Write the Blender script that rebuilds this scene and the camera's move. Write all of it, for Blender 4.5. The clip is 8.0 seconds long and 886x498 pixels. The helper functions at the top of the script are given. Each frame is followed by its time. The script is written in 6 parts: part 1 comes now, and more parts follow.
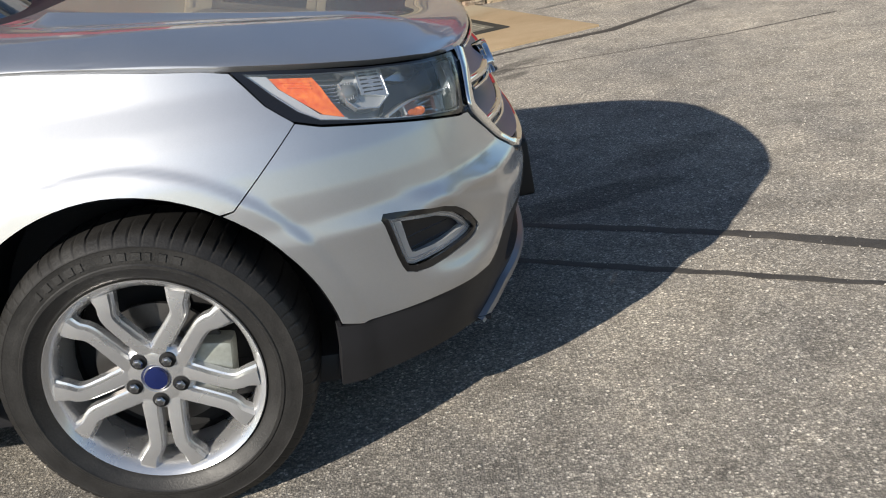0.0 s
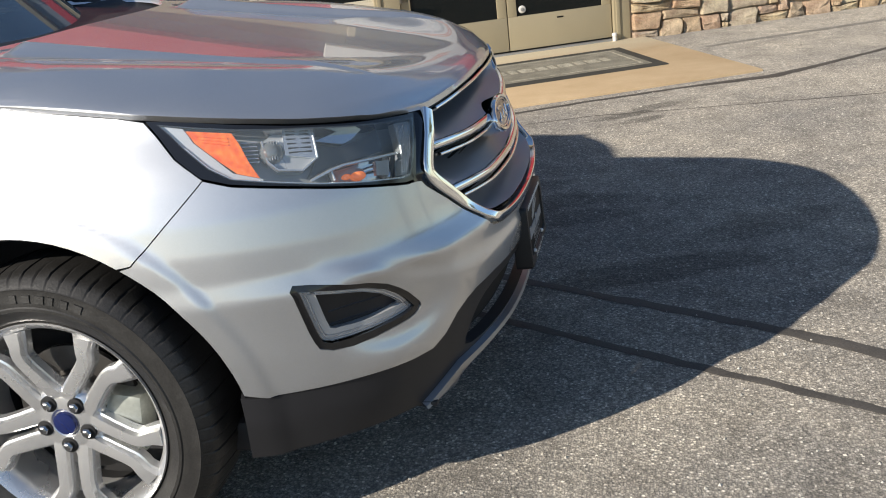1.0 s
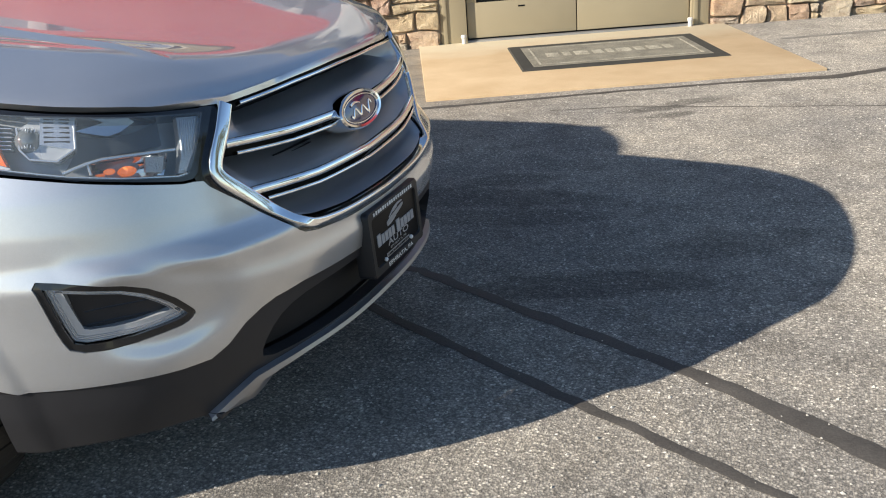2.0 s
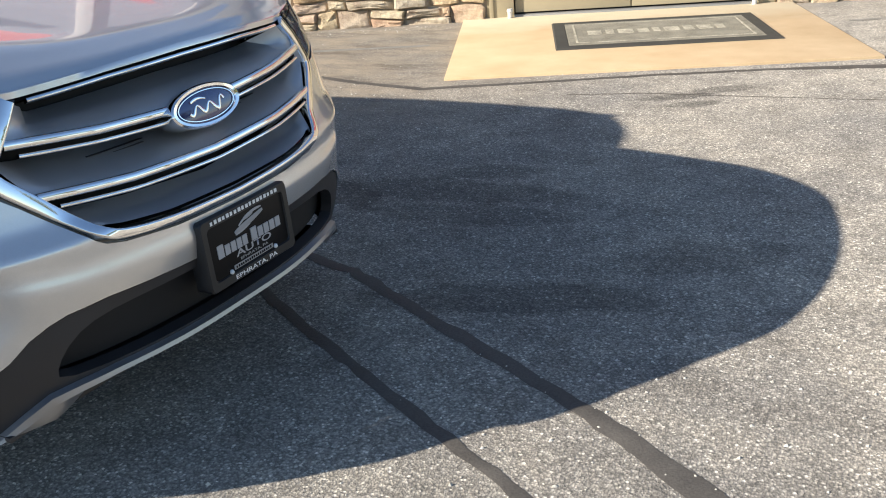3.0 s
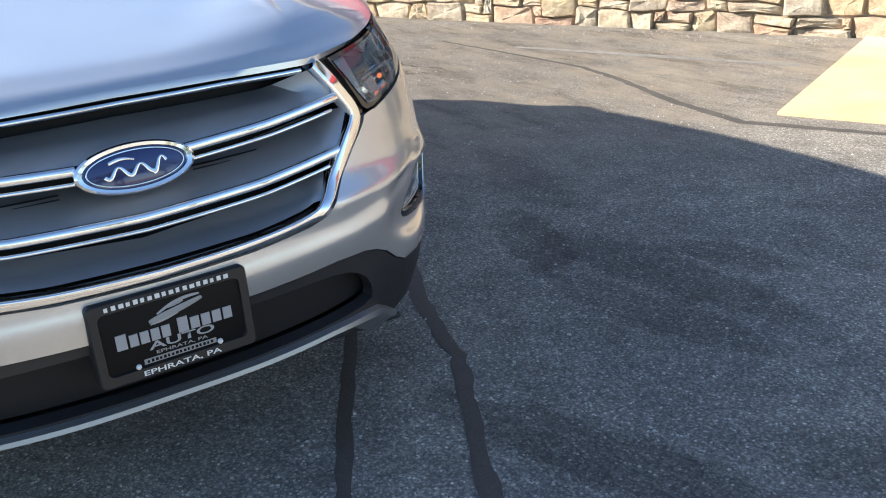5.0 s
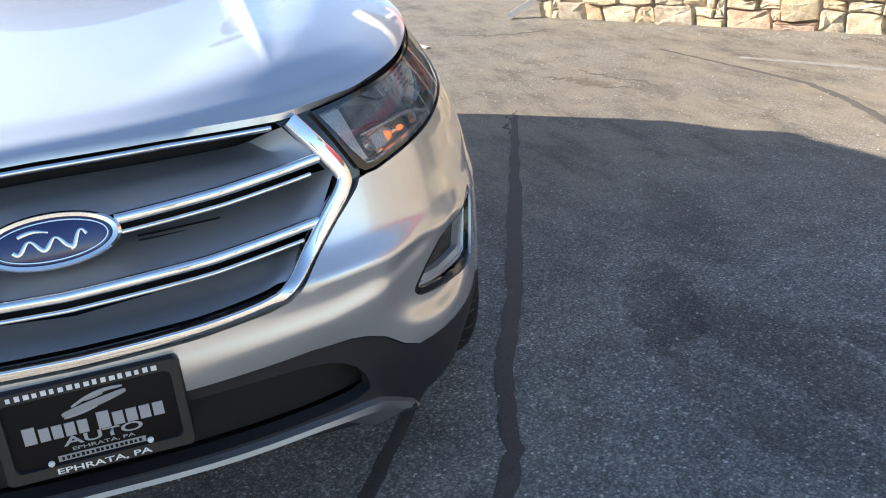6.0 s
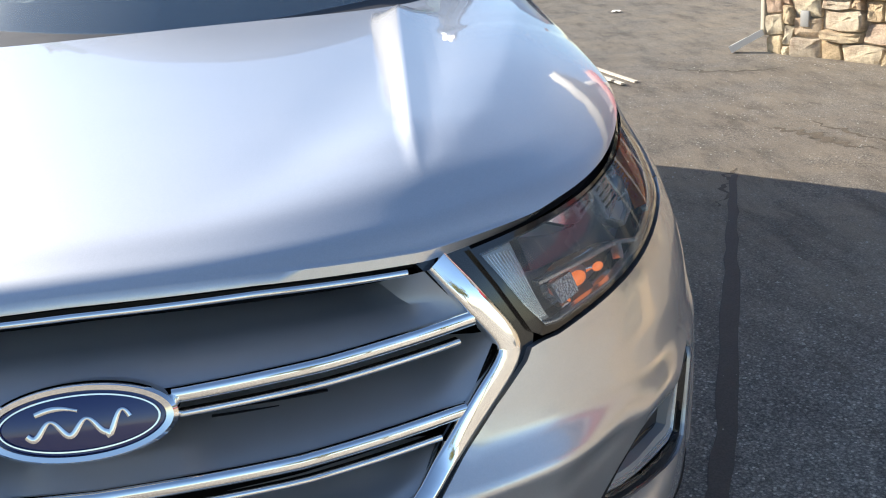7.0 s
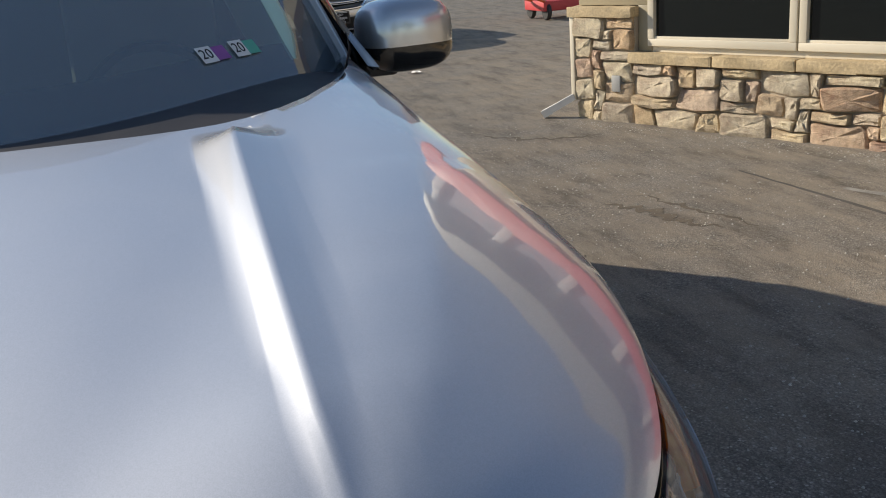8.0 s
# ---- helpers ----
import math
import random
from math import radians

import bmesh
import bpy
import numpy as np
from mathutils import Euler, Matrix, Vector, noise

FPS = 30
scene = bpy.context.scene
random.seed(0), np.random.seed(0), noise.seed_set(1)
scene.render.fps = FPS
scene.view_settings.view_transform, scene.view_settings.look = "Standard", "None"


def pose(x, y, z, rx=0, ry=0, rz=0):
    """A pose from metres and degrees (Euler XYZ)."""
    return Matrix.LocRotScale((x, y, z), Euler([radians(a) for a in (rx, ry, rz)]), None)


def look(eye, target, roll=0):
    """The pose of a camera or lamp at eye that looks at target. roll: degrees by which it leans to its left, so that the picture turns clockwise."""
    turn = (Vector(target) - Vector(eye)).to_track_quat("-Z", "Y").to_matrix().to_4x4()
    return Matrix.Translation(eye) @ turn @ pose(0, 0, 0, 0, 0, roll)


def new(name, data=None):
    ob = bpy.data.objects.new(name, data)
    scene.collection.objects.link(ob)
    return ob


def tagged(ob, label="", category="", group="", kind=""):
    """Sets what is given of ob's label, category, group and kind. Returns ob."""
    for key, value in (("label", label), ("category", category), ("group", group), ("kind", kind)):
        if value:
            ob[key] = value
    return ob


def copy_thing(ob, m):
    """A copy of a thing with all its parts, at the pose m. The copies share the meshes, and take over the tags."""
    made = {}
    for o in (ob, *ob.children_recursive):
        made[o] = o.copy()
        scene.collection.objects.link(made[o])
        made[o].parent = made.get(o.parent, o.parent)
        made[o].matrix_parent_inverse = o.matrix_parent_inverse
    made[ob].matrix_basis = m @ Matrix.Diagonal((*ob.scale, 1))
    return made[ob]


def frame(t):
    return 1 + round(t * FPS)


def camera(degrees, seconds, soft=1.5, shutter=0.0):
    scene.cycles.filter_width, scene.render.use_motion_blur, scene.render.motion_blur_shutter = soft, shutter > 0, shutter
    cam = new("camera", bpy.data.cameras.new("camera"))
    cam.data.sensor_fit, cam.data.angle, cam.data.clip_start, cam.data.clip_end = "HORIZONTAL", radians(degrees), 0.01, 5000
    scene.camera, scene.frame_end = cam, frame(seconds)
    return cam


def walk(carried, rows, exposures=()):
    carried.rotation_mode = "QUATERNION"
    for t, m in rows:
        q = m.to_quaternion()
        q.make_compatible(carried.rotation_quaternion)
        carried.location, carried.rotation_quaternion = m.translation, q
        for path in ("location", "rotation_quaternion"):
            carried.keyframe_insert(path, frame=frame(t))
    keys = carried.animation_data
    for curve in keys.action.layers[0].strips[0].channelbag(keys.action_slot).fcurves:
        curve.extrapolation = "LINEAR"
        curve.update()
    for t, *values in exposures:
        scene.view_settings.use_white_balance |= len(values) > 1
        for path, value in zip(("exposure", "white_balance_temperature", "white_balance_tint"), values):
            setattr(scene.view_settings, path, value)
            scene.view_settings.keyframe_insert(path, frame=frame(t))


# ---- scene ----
cam = camera(49.5, 8.0, 1.05)
PATH = [
    (0, (0.745, -2.886, 1.398), (0.709, -1.033, 0.646), -8.7),
    (0.2, (0.871, -2.842, 1.394), (0.803, -0.982, 0.661), -8.5),
    (0.5, (1.055, -2.765, 1.39), (0.842, -0.903, 0.69), -8.2),
    (0.8, (1.228, -2.664, 1.389), (0.849, -0.817, 0.720), -7.4),
    (1, (1.342, -2.583, 1.388), (0.891, -0.756, 0.713), -6.6),
    (1.2, (1.460, -2.494, 1.385), (0.970, -0.680, 0.700), -6.4),
    (1.5, (1.649, -2.36, 1.376), (1.121, -0.566, 0.667), -4.9),
    (1.8, (1.857, -2.242, 1.364), (1.239, -0.483, 0.642), -4.6),
    (2, (1.998, -2.182, 1.361), (1.296, -0.451, 0.644), -4.3),
    (2.2, (2.13, -2.131, 1.371), (1.36, -0.424, 0.668), -4.7),
    (3.3, (2.532, -1.482, 1.327), (1.526, 0.058, 0.54), -3.9),
    (3.5, (2.605, -1.378, 1.336), (1.435, 0.062, 0.588), -4.8),
    (3.8, (2.683, -1.220, 1.360), (1.285, 0.034, 0.672), -5.0),
    (4, (2.712, -1.114, 1.368), (1.209, 0.027, 0.704), -5.5),
    (4.3, (2.733, -0.958, 1.354), (1.172, 0.097, 0.682), -5.8),
    (4.5, (2.737, -0.847, 1.346), (1.199, 0.216, 0.637), -5.3),
    (4.7, (2.738, -0.718, 1.356), (1.217, 0.35, 0.615), -4.4),
    (5.8, (2.68, 0.173, 1.338), (0.91, 0.733, 0.593), -5.4),
    (6, (2.588, 0.238, 1.34), (0.787, 0.719, 0.614), -6.6),
    (6.2, (2.457, 0.298, 1.346), (0.646, 0.748, 0.626), -5.8),
    (6.5, (2.259, 0.37, 1.356), (0.416, 0.724, 0.664), -6.5),
    (6.8, (2.079, 0.387, 1.359), (0.209, 0.609, 0.686), -5.5),
    (7, (1.962, 0.391, 1.364), (0.077, 0.498, 0.7), -5.6),
    (7.2, (1.838, 0.403, 1.383), (-0.053, 0.451, 0.731), -5.4),
    (7.5, (1.63, 0.417, 1.405), (-0.265, 0.528, 0.78), -5.2),
    (7.7, (1.478, 0.403, 1.407), (-0.405, 0.676, 0.789), -4.4),
    (8, (1.240, 0.352, 1.407), (-0.590, 0.892, 0.806), -4.3),
]
walk(cam, [(t, look(eye, target, roll)) for t, eye, target, roll in PATH],
     [(0, 0.33, 6350, 10), (1, 0.55, 6400, 10), (2, 0.83, 6400, 10), (3.5, 1.35, 6300, 10), (4.5, 1.5, 6100, 10), (6, 1.8, 6450, 10), (6.6, 1.6, 6450, 10), (7.3, 1.12, 6550, 10), (8, 0.58, 6650, 10)])

# ---- light ----
SUN_TO = Vector((-0.600, -0.665, 0.442)).normalized()
world = bpy.data.worlds.new("sky")
scene.world = world
world.use_nodes = True
wn = world.node_tree
sky = wn.nodes.new("ShaderNodeTexSky")
sky.sky_type, sky.sun_disc = "NISHITA", False
sky.sun_elevation = math.asin(SUN_TO.z)
sky.sun_rotation = math.atan2(SUN_TO.x, SUN_TO.y)
sky.air_density, sky.dust_density, sky.ozone_density = 1.0, 0.35, 2.4
wn.links.new(sky.outputs[0], wn.nodes["Background"].inputs[0])
wn.nodes["Background"].inputs[1].default_value = 0.085
sun_data = bpy.data.lights.new("sun", "SUN")
sun_data.energy, sun_data.angle, sun_data.color = 4.35, radians(0.53), (1.0, 0.91, 0.78)
sun = new("sun", sun_data)
sun.matrix_world = look(SUN_TO * 40, (0, 0, 0))


# ---- materials ----
def material(name, base=(0.5, 0.5, 0.5), rough=0.5, metal=0.0, coat=0.0, spec=0.5):
    m = bpy.data.materials.new(name)
    m.use_nodes = True
    b = m.node_tree.nodes["Principled BSDF"]
    b.inputs["Base Color"].default_value = (*base, 1)
    b.inputs["Roughness"].default_value, b.inputs["Metallic"].default_value = rough, metal
    b.inputs["Coat Weight"].default_value, b.inputs["Coat Roughness"].default_value = coat, 0.03
    b.inputs["Specular IOR Level"].default_value = spec
    return m


def nod(m, kind, **values):
    n = m.node_tree.nodes.new("ShaderNode" + kind)
    for key, v in values.items():
        n.inputs[key.replace("_", " ")].default_value = v
    return n


def wire(m, a, b):
    m.node_tree.links.new(a, b)


def bsdf(m):
    return m.node_tree.nodes["Principled BSDF"]


def coords(m, kind="Object"):
    n = m.node_tree.nodes.new("ShaderNodeTexCoord")
    return n.outputs[kind]


def ramp(m, source, *stops):
    n = m.node_tree.nodes.new("ShaderNodeValToRGB")
    e = n.color_ramp.elements
    while len(e) < len(stops):
        e.new(0.5)
    for el, (at, c) in zip(e, stops):
        el.position, el.color = at, (*c, 1) if len(c) == 3 else c
    wire(m, source, n.inputs[0])
    return n.outputs[0]


def mix(m, fac, a, b, blend="MIX"):
    n = m.node_tree.nodes.new("ShaderNodeMix")
    n.data_type, n.blend_type = "RGBA", blend
    for value, k in ((fac, 0), (a, 6), (b, 7)):
        if isinstance(value, (int, float)):
            n.inputs[k].default_value = value
        elif isinstance(value, tuple):
            n.inputs[k].default_value = (*value, 1)
        else:
            wire(m, value, n.inputs[k])
    return n.outputs[2]


def noise_tex(m, vec, scale, detail=4, rough=0.55):
    n = nod(m, "TexNoise", Scale=scale, Detail=detail, Roughness=rough)
    wire(m, vec, n.inputs["Vector"])
    return n.outputs["Fac"]


def voronoi(m, vec, scale, out="Distance"):
    n = nod(m, "TexVoronoi", Scale=scale)
    wire(m, vec, n.inputs["Vector"])
    return n.outputs[out]


def bump(m, height, strength=0.3, distance=0.002):
    n = nod(m, "Bump", Strength=strength, Distance=distance)
    wire(m, height, n.inputs["Height"])
    wire(m, n.outputs[0], bsdf(m).inputs["Normal"])


def grained(name, base, rough=0.6, metal=0.0, scale=300.0, amount=0.25, depth=0.0005, wear=6.0):
    """A surface with fine grain and broad uneven tone."""
    m = material(name, base, rough, metal)
    vec = coords(m)
    fine, broad = noise_tex(m, vec, scale, 3), noise_tex(m, vec, wear, 5)
    dark = tuple(c * (1 - amount) for c in base)
    lite = tuple(min(1, c * (1 + amount)) for c in base)
    wire(m, mix(m, 0.5, ramp(m, fine, (0.3, dark), (0.7, lite)), ramp(m, broad, (0.3, dark), (0.7, lite))), bsdf(m).inputs["Base Color"])
    wire(m, ramp(m, broad, (0.3, (rough * 0.85,) * 3), (0.7, (min(1, rough * 1.12),) * 3)), bsdf(m).inputs["Roughness"])
    bump(m, fine, 0.4, depth)
    return m


def paint_silver():
    """Silver flake under clear lacquer: a broad sheen and a tighter one."""
    m = material("silver_paint", (0.6, 0.6, 0.6), 0.58, 0.88, 1.0)
    tight = m.node_tree.nodes.new("ShaderNodeBsdfPrincipled")
    both = m.node_tree.nodes.new("ShaderNodeMixShader")
    both.inputs[0].default_value = 0.55
    vec = coords(m)
    flake = voronoi(m, vec, 1600, "Color")
    sep = m.node_tree.nodes.new("ShaderNodeSeparateColor")
    wire(m, flake, sep.inputs[0])
    tone = ramp(m, sep.outputs[0], (0.0, (0.61, 0.618, 0.630)), (1.0, (0.70, 0.708, 0.72)))
    dust_haze = noise_tex(m, vec, 5, 6)
    for b, rough in ((bsdf(m), 0.68), (tight, 0.25)):
        wire(m, tone, b.inputs["Base Color"])
        wire(m, ramp(m, dust_haze, (0.35, (rough * 0.95,) * 3), (0.75, (rough * 1.06,) * 3)), b.inputs["Roughness"])
        b.inputs["Metallic"].default_value = 0.97
        b.inputs["Coat Weight"].default_value, b.inputs["Coat Roughness"].default_value, b.inputs["Coat IOR"].default_value = 1.0, 0.02, 1.6
    wire(m, bsdf(m).outputs[0], both.inputs[1])
    wire(m, tight.outputs[0], both.inputs[2])
    wire(m, both.outputs[0], m.node_tree.nodes["Material Output"].inputs[0])
    return m


def thin_glass(name, tint, gloss_rough=0.02, ior=1.5, dust_haze=0.0):
    m = bpy.data.materials.new(name)
    m.use_nodes = True
    t = m.node_tree
    t.nodes.remove(t.nodes["Principled BSDF"])
    fres, clear, gloss, both = nod(m, "Fresnel", IOR=ior), nod(m, "BsdfTransparent"), nod(m, "BsdfGlossy"), t.nodes.new("ShaderNodeMixShader")
    clear.inputs[0].default_value = (*tint, 1)
    if dust_haze:
        # pale blue film: dust, plus reflected sky haze put into its colour
        film, veil = nod(m, "BsdfDiffuse"), t.nodes.new("ShaderNodeMixShader")
        film.inputs[0].default_value = (0.58, 0.68, 0.74, 1)
        veil.inputs[0].default_value = dust_haze
        wire(m, clear.outputs[0], veil.inputs[1])
        wire(m, film.outputs[0], veil.inputs[2])
        clear = veil
    gloss.inputs["Roughness"].default_value = gloss_rough
    wire(m, fres.outputs[0], both.inputs[0])
    wire(m, clear.outputs[0], both.inputs[1])
    wire(m, gloss.outputs[0], both.inputs[2])
    wire(m, both.outputs[0], t.nodes["Material Output"].inputs[0])
    return m


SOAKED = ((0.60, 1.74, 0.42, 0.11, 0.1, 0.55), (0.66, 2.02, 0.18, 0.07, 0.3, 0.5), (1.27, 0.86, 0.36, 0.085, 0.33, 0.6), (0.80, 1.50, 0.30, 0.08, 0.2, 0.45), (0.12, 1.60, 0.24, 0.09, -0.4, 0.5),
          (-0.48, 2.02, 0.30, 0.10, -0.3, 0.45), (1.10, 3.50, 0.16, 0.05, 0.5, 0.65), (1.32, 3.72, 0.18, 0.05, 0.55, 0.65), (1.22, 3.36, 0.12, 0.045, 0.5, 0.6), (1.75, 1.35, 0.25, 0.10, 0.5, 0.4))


def asphalt():
    m = material("asphalt", rough=0.9)
    bsdf(m).inputs["Diffuse Roughness"].default_value = 1.0
    vec = coords(m)
    stones = nod(m, "TexVoronoi", Scale=140.0)
    wire(m, vec, stones.inputs["Vector"])
    sep = m.node_tree.nodes.new("ShaderNodeSeparateColor")
    wire(m, stones.outputs["Color"], sep.inputs[0])
    chips = ramp(m, sep.outputs[0], (0.0, (0.06, 0.057, 0.052)), (0.40, (0.162, 0.153, 0.138)), (0.74, (0.280, 0.264, 0.236)), (0.95, (0.41, 0.388, 0.345)), (1.0, (0.78, 0.75, 0.68)))
    small = ramp(m, noise_tex(m, vec, 420, 2), (0.36, (0.085, 0.081, 0.074)), (0.64, (0.36, 0.341, 0.305)))
    both = mix(m, 0.42, chips, small)
    # gaps between the chips darkened: their micro-shadows put into the colour
    both = mix(m, 1.0, both, ramp(m, stones.outputs["Distance"], (0.34, (1.16, 1.16, 1.15)), (0.66, (0.75, 0.75, 0.76))), "MULTIPLY")
    broad = ramp(m, noise_tex(m, vec, 1.1, 6, 0.6), (0.3, (0.72, 0.72, 0.74)), (0.7, (1.26, 1.22, 1.16)))
    patch = ramp(m, noise_tex(m, vec, 5.0, 5, 0.65), (0.30, (0.72, 0.71, 0.70)), (0.52, (1.0, 1.0, 1.0)), (0.78, (1.24, 1.21, 1.16)))
    c = mix(m, 1.0, both, broad, "MULTIPLY")
    c = mix(m, 1.0, c, patch, "MULTIPLY")
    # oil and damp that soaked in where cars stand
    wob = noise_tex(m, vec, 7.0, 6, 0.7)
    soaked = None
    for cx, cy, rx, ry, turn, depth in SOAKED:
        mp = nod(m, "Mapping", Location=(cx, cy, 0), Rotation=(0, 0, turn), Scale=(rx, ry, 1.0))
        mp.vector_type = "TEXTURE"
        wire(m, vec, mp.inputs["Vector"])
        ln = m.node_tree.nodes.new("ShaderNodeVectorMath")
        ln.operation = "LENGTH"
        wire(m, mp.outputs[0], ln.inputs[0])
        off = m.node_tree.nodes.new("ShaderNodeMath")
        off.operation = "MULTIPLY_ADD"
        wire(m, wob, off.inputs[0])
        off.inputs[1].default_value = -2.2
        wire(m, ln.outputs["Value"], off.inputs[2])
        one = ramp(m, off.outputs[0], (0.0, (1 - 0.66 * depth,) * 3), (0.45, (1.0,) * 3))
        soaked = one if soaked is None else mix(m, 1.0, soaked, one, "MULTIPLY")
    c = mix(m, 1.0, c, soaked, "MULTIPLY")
    # brown dirt washed up along the building
    dot = m.node_tree.nodes.new("ShaderNodeVectorMath")
    dot.operation = "DOT_PRODUCT"
    wire(m, vec, dot.inputs[0])
    dot.inputs[1].default_value = (-0.12, 0.05, 0.0)
    add = m.node_tree.nodes.new("ShaderNodeMath")
    add.operation = "MULTIPLY"
    wire(m, ramp(m, dot.outputs["Value"], (0.10, (0.0,) * 3), (0.30, (1.0,) * 3)), add.inputs[0])
    wire(m, ramp(m, noise_tex(m, vec, 1.7, 7, 0.68), (0.28, (0.25,) * 3), (0.58, (0.9,) * 3)), add.inputs[1])
    earth = ramp(m, noise_tex(m, vec, 160, 4, 0.7), (0.3, (0.165, 0.130, 0.090)), (0.7, (0.40, 0.332, 0.245)))
    loose = mix(m, ramp(m, noise_tex(m, vec, 2.6, 6, 0.7), (0.46, (0.0,) * 3), (0.66, (0.8,) * 3)), earth, ramp(m, sep.outputs[1], (0.0, (0.055, 0.045, 0.034)), (0.55, (0.19, 0.158, 0.118)), (0.9, (0.44, 0.38, 0.30))))
    streak = nod(m, "Mapping", Rotation=(0, 0, 0.35), Scale=(0.45, 1.5, 1.0))
    wire(m, vec, streak.inputs["Vector"])
    washed = ramp(m, noise_tex(m, streak.outputs[0], 3.2, 8, 0.72), (0.36, (0.48, 0.46, 0.44)), (0.50, (1.0, 1.0, 1.0)), (0.66, (1.30, 1.28, 1.24)))
    loose = mix(m, 1.0, loose, washed, "MULTIPLY")
    c = mix(m, 1.0, c, (1.22, 1.21, 1.19), "MULTIPLY")
    wire(m, mix(m, add.outputs[0], c, loose), bsdf(m).inputs["Base Color"])
    bump(m, mix(m, 0.4, mix(m, 0.5, stones.outputs["Distance"], noise_tex(m, vec, 300, 2, 0.6)), noise_tex(m, vec, 24, 6, 0.7)), 0.9, 0.009)
    return m


def concrete_tan():
    """Buff concrete, its far edge paler with painted-in bounce off the wall."""
    m = material("tan_concrete", rough=0.8)
    vec = coords(m)
    fine, broad = noise_tex(m, vec, 220, 3), noise_tex(m, vec, 2.2, 6, 0.6)
    a = ramp(m, broad, (0.3, (0.54, 0.385, 0.215)), (0.7, (0.66, 0.495, 0.30)))
    b = ramp(m, fine, (0.3, (0.86, 0.85, 0.84)), (0.7, (1.1, 1.1, 1.1)))
    # light bounced off the wall, painted as a paler tone towards the doors
    dot = m.node_tree.nodes.new("ShaderNodeVectorMath")
    dot.operation = "DOT_PRODUCT"
    wire(m, vec, dot.inputs[0])
    dot.inputs[1].default_value = (-0.0391, 0.0921, 0.0)
    far = m.node_tree.nodes.new("ShaderNodeMath")
    far.operation = "MULTIPLY_ADD"
    wire(m, noise_tex(m, vec, 3.0, 5, 0.6), far.inputs[0])
    far.inputs[1].default_value = 0.08
    wire(m, dot.outputs["Value"], far.inputs[2])
    # worn: the buff tone with that bounce mixed in
    worn = mix(m, ramp(m, far.outputs[0], (0.53, (0.0,) * 3), (0.585, (0.8,) * 3)), a, (0.68, 0.60, 0.43))
    wire(m, mix(m, 1.0, worn, b, "MULTIPLY"), bsdf(m).inputs["Base Color"])
    bump(m, fine, 0.35, 0.002)
    return m


def field_stone():
    m = material("field_stone", rough=0.85)
    info = m.node_tree.nodes.new("ShaderNodeObjectInfo")
    vec = coords(m)
    tone = ramp(m, info.outputs["Random"], (0.0, (0.62, 0.42, 0.20)), (0.16, (0.74, 0.60, 0.36)), (0.32, (0.60, 0.33, 0.25)), (0.46, (0.58, 0.55, 0.45)),
                (0.60, (0.76, 0.66, 0.46)), (0.74, (0.54, 0.46, 0.38)), (0.88, (0.66, 0.40, 0.18)), (1.0, (0.56, 0.29, 0.24)))
    blot = ramp(m, noise_tex(m, vec, 14, 6, 0.65), (0.28, (0.50, 0.42, 0.38)), (0.48, (0.95, 0.90, 0.84)), (0.72, (1.35, 1.30, 1.18)))
    fine = noise_tex(m, vec, 120, 4, 0.6)
    stain = ramp(m, noise_tex(m, vec, 6.5, 7, 0.7), (0.34, (0.52, 0.30, 0.20)), (0.5, (0.62, 0.56, 0.42)), (0.66, (0.80, 0.74, 0.60)))
    tone = mix(m, 0.38, tone, stain)
    c = mix(m, 1.0, tone, blot, "MULTIPLY")
    wire(m, mix(m, 0.22, c, ramp(m, fine, (0.3, (0.24, 0.19, 0.145)), (0.7, (0.84, 0.75, 0.60)))), bsdf(m).inputs["Base Color"])
    bump(m, mix(m, 0.5, fine, noise_tex(m, vec, 22, 6, 0.65)), 1.0, 0.045)
    return m


SILVER = paint_silver()
CHROME = material("chrome", (0.86, 0.87, 0.88), 0.06, 1.0)
ALLOY = grained("alloy", (0.76, 0.76, 0.76), 0.27, 0.78, 500, 0.05, 0.0001)
BLACK_PLASTIC = grained("black_plastic", (0.021, 0.021, 0.024), 0.50, 0, 900, 0.25, 0.0002)
FRAME_BLACK = grained("frame_plastic", (0.010, 0.011, 0.013), 0.45, 0, 700, 0.2, 0.0001)
GLOSS_BLACK = material("gloss_black", (0.012, 0.012, 0.013), 0.12, 0, 0.5)
GRILLE_GREY = grained("grille_grey", (0.42, 0.435, 0.465), 0.40, 0.55, 900, 0.08, 0.0001)
VOID = material("dark_recess", (0.008, 0.008, 0.009), 0.8)
RUBBER = grained("rubber", (0.021, 0.020, 0.019), 0.50, 0, 200, 0.5, 0.0014, 14)
STEEL = grained("disc_steel", (0.14, 0.135, 0.13), 0.45, 0.9, 260, 0.12, 0.0002)
CALIPER = grained("caliper_metal", (0.42, 0.44, 0.40), 0.45, 0.6, 90, 0.2, 0.0006)
BADGE_BLUE = material("badge_blue", (0.010, 0.020, 0.11), 0.12, 0.2, 1.0)
LAMP_GLASS = thin_glass("lamp_glass", (0.93, 0.95, 0.96), 0.02, 1.5, 0.09)
SCREEN_GLASS = thin_glass("windscreen_glass", (0.56, 0.66, 0.63), 0.02, 2.5, 0.24)
PALE_TRIM = grained("pale_trim", (0.50, 0.66, 0.56), 0.7, 0, 300, 0.06, 0.0004)
SIDE_GLASS = thin_glass("side_glass", (0.16, 0.18, 0.17))
HOUSING = grained("lamp_housing", (0.62, 0.63, 0.64), 0.3, 0.5, 500, 0.1, 0.0001)
REFLECTOR = grained("lamp_reflector", (0.74, 0.76, 0.78), 0.22, 0.75, 160, 0.08, 0.0006)
AMBER = material("amber_plastic", (0.85, 0.15, 0.012), 0.25, 0, 0.6)
av = coords(AMBER)
